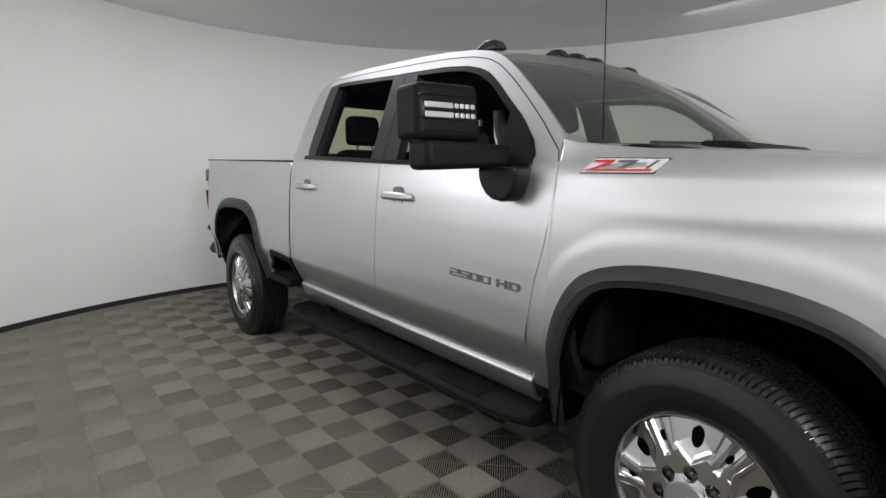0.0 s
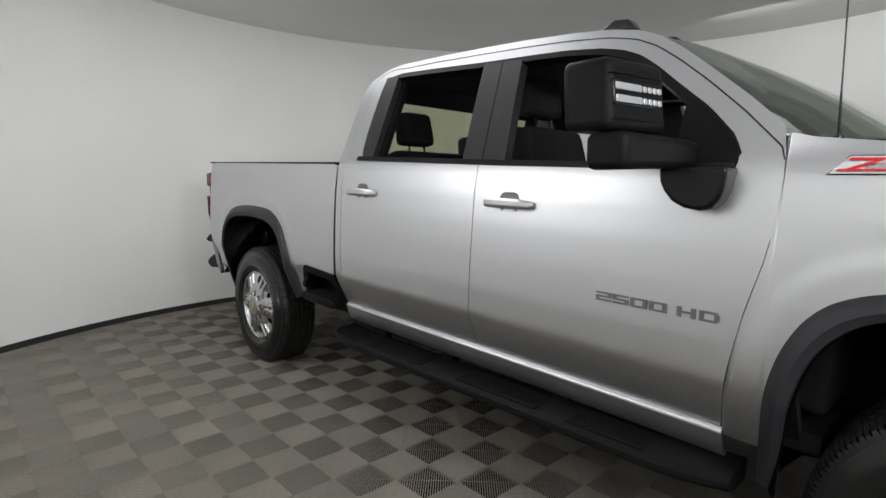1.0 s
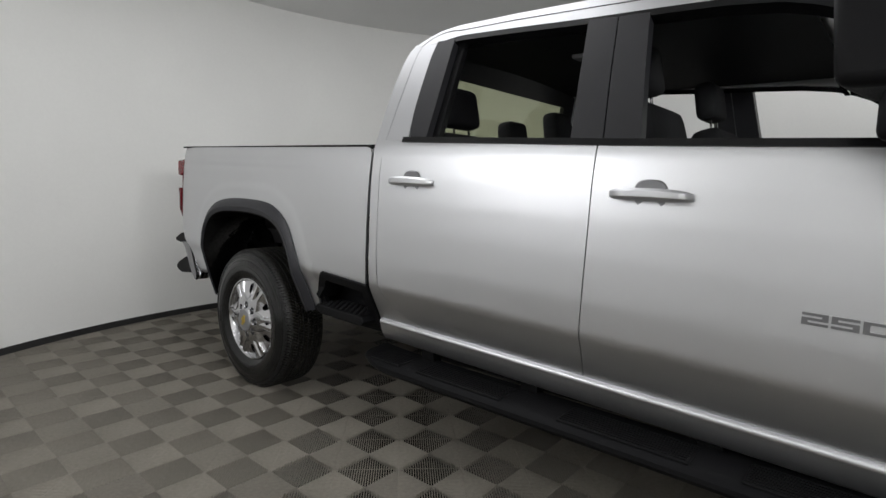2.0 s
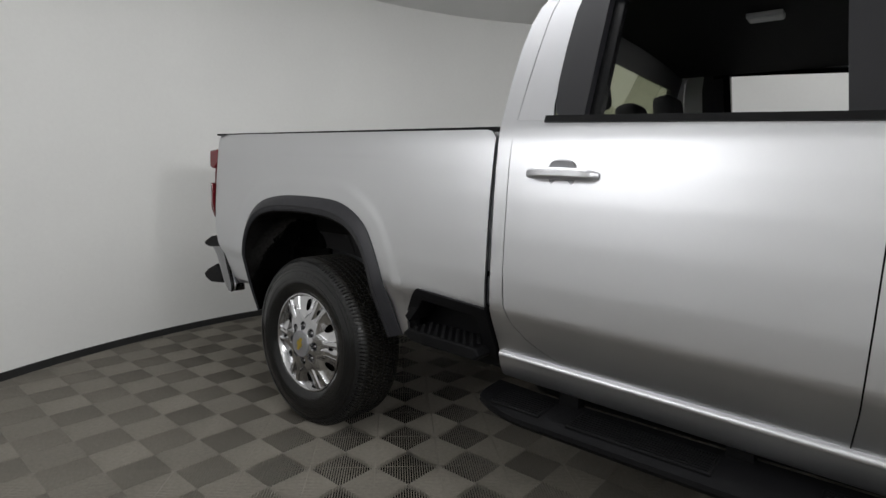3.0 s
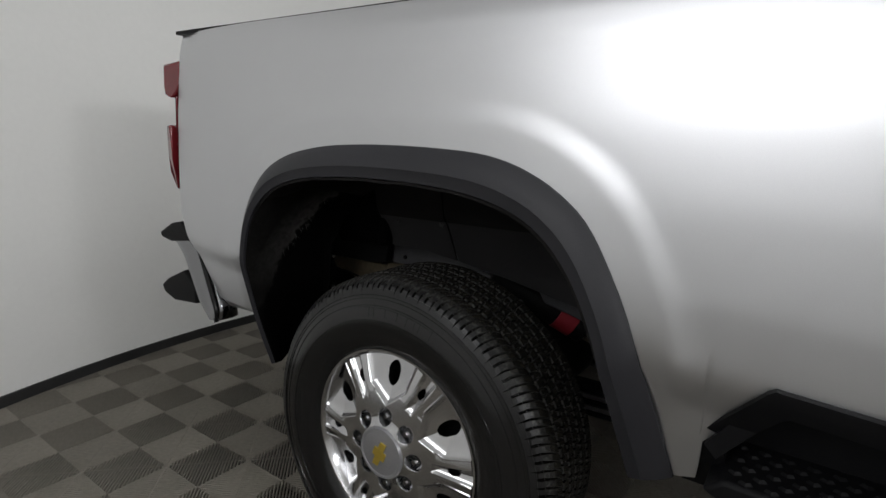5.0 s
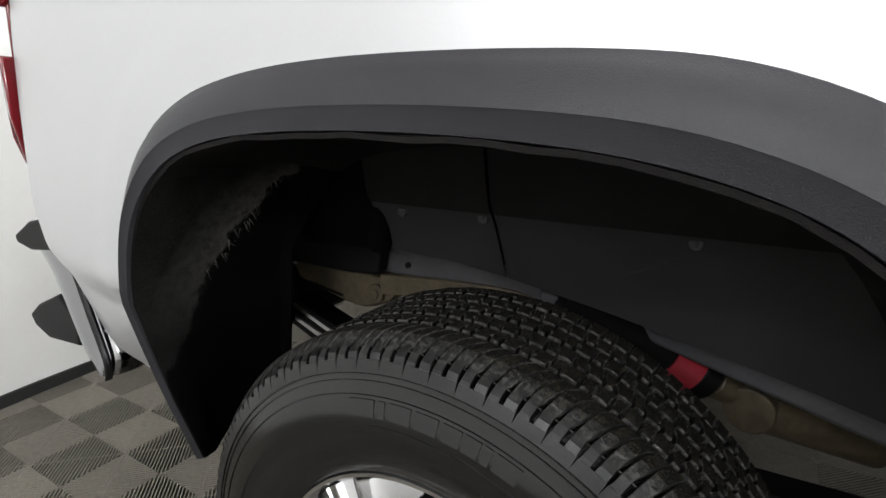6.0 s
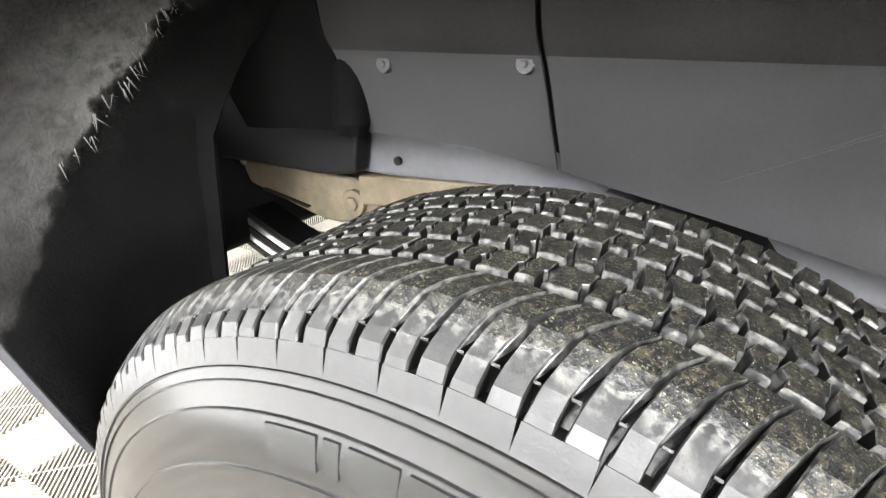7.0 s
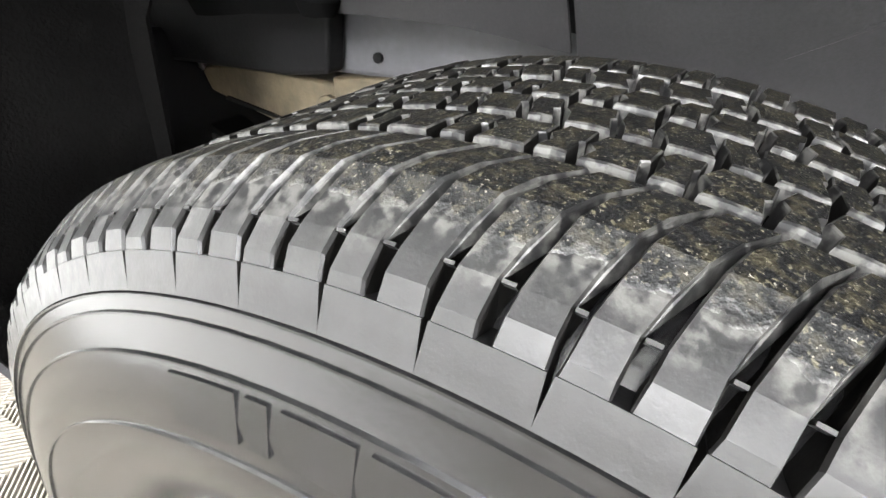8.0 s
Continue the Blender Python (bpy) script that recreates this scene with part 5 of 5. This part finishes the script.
part("inner_liner_panel", inner_panel(3.50, 4.085), LINER, truck, "grey moulded inner wheel well panel", solid=0.004)
part("inner_liner_panel", inner_panel(4.091, 4.345), LINER, truck, "grey moulded inner wheel well panel", solid=0.004)
# upper and rearmost panels get darker tones in place of arch shade
part("upper_liner_panel", inner_panel(3.50, 4.085, 1.0, 2.0), DOME, truck, "upper wheel well liner, darkened for the shade under the arch", solid=0.004)
part("upper_liner_panel", inner_panel(4.091, 4.345, 1.0, 2.0), DOME, truck, "upper wheel well liner, darkened for the shade under the arch", solid=0.004)
part("upper_liner_panel", inner_panel(4.347, 4.58, 0.0, 2.0), WELL, truck, "upper wheel well liner, darkened for the shade under the arch", solid=0.004)
# unseen dark box, added to cover bright floor beyond the spring hanger
part("hitch_crossmember", boxed((0.30, 4.76, 0.56), (1.74, 4.90, 0.80)), DARKSTEEL, truck, "dark block added under the bed to cover the bright floor", bevel=0.02)
for y, z in ((4.115, 0.944), (4.285, 0.938), (3.785, 0.942)):
    bm = bmesh.new()
    x = panel_x(z)
    tube(bm, (x + 0.004, y, z), (x - 0.003, y, z), 0.0105, 0.009, 16)
    tube(bm, (x - 0.003, y, z), (x - 0.005, y, z), 0.004, 0.003, 10)
    part("rivet", bm, RIVET, truck, "dark grey plastic rivet")
# diagonal crease pressed into the panel
bm = bmesh.new()
pts = [(3.93, 0.845), (3.86, 0.885), (3.79, 0.925)]
for (ya, za), (yb, zb) in zip(pts, pts[1:]):
    tube(bm, (panel_x(za) + 0.0030, ya, za), (panel_x(zb) + 0.0030, yb, zb), 0.0034, None, 8)
part("pressed_crease", bm, LINER, truck)

# chassis
for far in (0, 1):
    bm = bmesh.new()
    secs = []
    for y in np.linspace(-0.7, 5.0, 40):
        dz = 0.10 * math.exp(-((y - 4.25) / 0.45) ** 2)
        z0, z1 = 0.60 + 0.155 * max(0.0, min(1.0, (y - 3.4) / 0.6)), 0.76 + 0.09 * max(0.0, min(1.0, (y - 3.4) / 0.6))
        secs.append([(0.50, y, z0), (0.50, y, z1), (0.58, y, z1), (0.58, y, z0)])
    loft(secs, bm)
    part("frame_rail", mirrored(bm) if far else bm, FRAME, truck, "light grey chassis rail", bevel=0.008)
part("rail_bracket", prism([(4.425, 0.87), (4.80, 0.87), (4.80, 0.750), (4.52, 0.752), (4.44, 0.762)], 0.46, 0.496), DARKSTEEL, truck, "black bracket on the chassis rail", bevel=0.006)
bm = bmesh.new()
tube(bm, (0.499, 4.383, 0.783), (0.494, 4.383, 0.783), 0.007, None, 10)
part("frame_hole", bm, DARKSTEEL, truck)
bm = prism(roundpoly([(4.46, 0.752), (4.20, 0.772), (4.10, 0.77), (4.06, 0.755), (4.10, 0.738), (4.30, 0.722), (4.46, 0.70)], 1), 0.49, 0.60)
part("frame_flange", bm, WAX, truck, "tan wax-coated frame flange", bevel=0.008)
bm = prism(roundpoly([(4.75, 0.728), (4.735, 0.742), (4.60, 0.746), (4.48, 0.742), (4.415, 0.735), (4.425, 0.690), (4.50, 0.655), (4.56, 0.656), (4.61, 0.668), (4.735, 0.697)], 1), 0.50, 0.59)
part("spring_hanger", bm, WAX, truck, "tan wax-coated spring hanger", bevel=0.012)
bm = bmesh.new()
tube(bm, (0.49, 4.475, 0.70), (0.53, 4.475, 0.70), 0.024, 0.022, 12)
tube(bm, (0.485, 4.475, 0.70), (0.49, 4.475, 0.70), 0.014, 0.012, 6)
part("hanger_bolt", bm, WAX, truck, bevel=0.002)
bm = bmesh.new()
tube(bm, (0.515, 4.748, 0.738), (0.515, 4.800, 0.736), 0.013, 0.011, 12)
part("hanger_pin", bm, STEEL, truck, "bright steel pin of the spring hanger", bevel=0.002)
bm = prism([(4.70, 0.688), (4.585, 0.672), (4.58, 0.676), (4.695, 0.694)], 0.496, 0.50)
part("hanger_slot", bm, DARKSTEEL, truck)
bm = bmesh.new()
tube(bm, (0.36, 4.355, 0.865), (0.36, 4.345, 0.98), 0.024, 0.023, 20)
tube(bm, (0.36, 4.356, 0.850), (0.36, 4.355, 0.865), 0.018, 0.024, 20)
part("bump_stop", bm, WELL, truck, "black rubber bump stop")
bm = bmesh.new()
bmesh.ops.create_uvsphere(bm, u_segments=16, v_segments=10, radius=0.034)
bmesh.ops.transform(bm, matrix=Matrix.Translation((0.52, 4.10, 0.748)) @ Matrix.Diagonal((0.8, 1.5, 0.6, 1)), verts=bm.verts[:])
part("frame_bushing", bm, WAX, truck, "tan wax-coated bushing")
bm = prism([(4.06, 0.79), (3.92, 0.765), (3.905, 0.705), (3.93, 0.69), (4.05, 0.745)], 0.47, 0.50)
part("frame_gusset", bm, FRAME, truck, "pale grey frame gusset", bevel=0.006)
a, b = Vector((0.47, 4.01, 0.795)), Vector((0.645, 3.685, 0.585))
bm = bmesh.new()
tube(bm, a, a.lerp(b, 0.54), 0.049, None, 24)
tube(bm, a.lerp(b, 0.68), a.lerp(b, 0.77), 0.050, None, 24)
shock = part("shock_absorber", bm, DARKSTEEL, truck, "black shock absorber with a red band", bevel=0.004)
bm = bmesh.new()
tube(bm, a.lerp(b, 0.54), a.lerp(b, 0.68), 0.051, None, 24)
part("shock_band", bm, RED, shock, "red band")
bm = bmesh.new()
tube(bm, a.lerp(b, 0.80), b, 0.034, 0.030, 16)
tube(bm, b + Vector((-0.05, 0, 0)), b + Vector((0.08, -0.02, 0)), 0.045, None, 18)
tube(bm, b + Vector((0.0, -0.02, -0.01)), b + Vector((0.10, -0.22, -0.07)), 0.045, 0.05, 18)
part("shock_mount", bm, WAX, truck, "tan wax-coated shock mount", bevel=0.004)
for far in (0, 1):
    for k in range(5):
        bm = bmesh.new()
        secs = []
        h = 0.86 - 0.02 * k
        for t in np.linspace(-1, 1, 17):
            y = 4.02 + h * t
            z = 0.475 - 0.017 * k + (0.27 if t > 0 else 0.03) * (h * t) ** 2
            secs.append([(0.50, y, z), (0.50, y, z + 0.013), (0.57, y, z + 0.013), (0.57, y, z)])
        loft(secs, bm)
        part("spring_leaf", mirrored(bm) if far else bm, STEEL if k in (1, 3) else DARKSTEEL, truck, "steel leaf of the rear spring")
bm = bmesh.new()
tube(bm, (0.24, 4.02, 0.427), (2 * XC - 0.24, 4.02, 0.427), 0.05, None, 20)
bmesh.ops.create_uvsphere(bm, u_segments=20, v_segments=12, radius=0.17, matrix=Matrix.Translation((XC, 4.02, 0.427)))
part("rear_axle", bm, DARKSTEEL, truck, "dark rear axle tube")
bm = bmesh.new()
tube(bm, (0.24, 0.14, 0.427), (2 * XC - 0.24, 0.14, 0.427), 0.045, None, 20)
part("front_axle", bm, DARKSTEEL, truck, "dark front axle")
for hub in (HUB_R, HUB_F):
    for far in (0, 1):
        part("brake_disc", far_x(lathe([(0.18, 0.11), (0.18, 0.14), (0.05, 0.15), (0.05, 0.22)], 40, hub), far), DARKSTEEL, truck)
# front wheel well
line = resample([(y, z + RAKE * (y - 2.0)) for y, z in ARCH_F_IN], 40)
bm = bmesh.new()
quadgrid(bm, [[(x, y + (y - 0.14) * g, z + 0.04 * g) for y, z in line] for x, g in ((0.0, 0.0), (0.04, 0.05), (0.2, 0.06), (0.36, 0.02))])
quadgrid(bm, [[(0.36, 0.14 + (y - 0.14) * s, 0.5 + (z - 0.5) * s) for y, z in line] for s in (1.02, 0.6, 0.1)])
bmesh.ops.recalc_face_normals(bm, faces=bm.faces[:])
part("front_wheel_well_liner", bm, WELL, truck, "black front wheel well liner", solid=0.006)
part("underbody", boxed((0.16, 0.72, 0.52), (1.88, 3.38, 0.60)), DARKSTEEL, truck, "dark underbody")
part("fuel_tank", rounded_pad(0.5, 1.2, 0.22, 0.06), DARKSTEEL, truck, "black fuel tank under the cab").matrix_local = Matrix.Translation((-0.45, 0.2, 0.38))

# ---- floor tiles: four ribbed fields each, ribs crossing from field to field ----
TS = 0.2
RIB, RIBW, RIBH = 0.0108, 0.0034, 0.022


def rib_verts(cx, cy, along, verts, faces):
    """The slanted ribs of one field, cut by its edges."""
    half = TS / math.sqrt(2) - 0.0008
    s = 1 / math.sqrt(2)
    ax, ay = (s, s) if along > 0 else (s, -s)
    bx, by = -ay, ax

    def add(u0, u1, l0, l1, zt, zb):
        n = len(verts)
        for u, l, z in ((u0, -l0, zt), (u1, -l1, zt), (u1, l1, zt), (u0, l0, zt), (u0 + 0.0013, -l0, zb), (u1 - 0.0013, -l1, zb), (u1 - 0.0013, l1, zb), (u0 + 0.0013, l0, zb)):
            verts.append((cx + ax * l + bx * u, cy + ay * l + by * u, z))
        faces.extend([(n, n + 1, n + 2, n + 3), (n, n + 4, n + 5, n + 1), (n + 1, n + 5, n + 6, n + 2), (n + 2, n + 6, n + 7, n + 3), (n + 3, n + 7, n + 4, n)])

    count = int(half / RIB)
    for k in range(-count, count + 1):
        u0, u1 = k * RIB - RIBW / 2, k * RIB + RIBW / 2
        l0, l1 = half - abs(u0), half - abs(u1)
        if min(l0, l1) < 0.004:
            continue
        add(u0, u1, l0, l1, 0.0, -RIBH)
    # one low web across the ribs
    n = len(verts)
    w = 0.0022
    for l, u, z in ((-w, -half, -0.0015), (w, -half, -0.0015), (w, half, -0.0015), (-w, half, -0.0015)):
        verts.append((cx + ax * l + bx * u, cy + ay * l + by * u, z))
    faces.append((n, n + 1, n + 2, n + 3))


def tile_data(x, y):
    verts, faces = [], []
    for sx_, sy_ in ((1, 1), (1, -1), (-1, 1), (-1, -1)):
        rib_verts(x + sx_ * TS / 2, y + sy_ * TS / 2, 1 if sx_ * sy_ < 0 else -1, verts, faces)
    return verts, faces


def tile_mesh(name, verts, faces):
    me = bpy.data.meshes.new(name)
    me.from_pydata(verts, [], faces)
    me.materials.append(TILE)
    bm = bmesh.new()
    bm.from_mesh(me)
    bmesh.ops.recalc_face_normals(bm, faces=bm.faces[:])
    for f in bm.faces:
        if abs(f.normal.z) > 0.9 and f.normal.z < 0:
            f.normal_flip()
    bm.to_mesh(me)
    bm.free()
    return me


def from_stretch(p):
    a, b = Vector((-0.8, 1.2)), Vector((-0.1, 5.4))
    t = max(0, min(1, (Vector(p) - a).dot(b - a) / (b - a).length_squared))
    return (Vector(p) - a - t * (b - a)).length


spots = [(-0.655 + 0.4 * i, 4.04 + 0.4 * j) for i in range(-9, 16) for j in range(-18, 9)]
spots = sorted((p for p in spots if math.hypot(p[0] - BX, p[1] - BY) < BR + 0.2), key=from_stretch)
shared = tile_mesh("floor_tile", *tile_data(0, 0))
for p in spots[:296]:
    ob = new("floor_tile", shared)
    ob.location = (*p, 0)
    ob.parent = floor
verts, faces = [], []
for p in spots[296:]:
    v, f = tile_data(*p)
    n0 = len(verts)
    verts += v
    faces += [tuple(i + n0 for i in q) for q in f]
ob = new("floor_tiles_rest", tile_mesh("floor_tiles_rest", verts, faces))
ob.parent = floor
tagged(ob, kind="stuff")
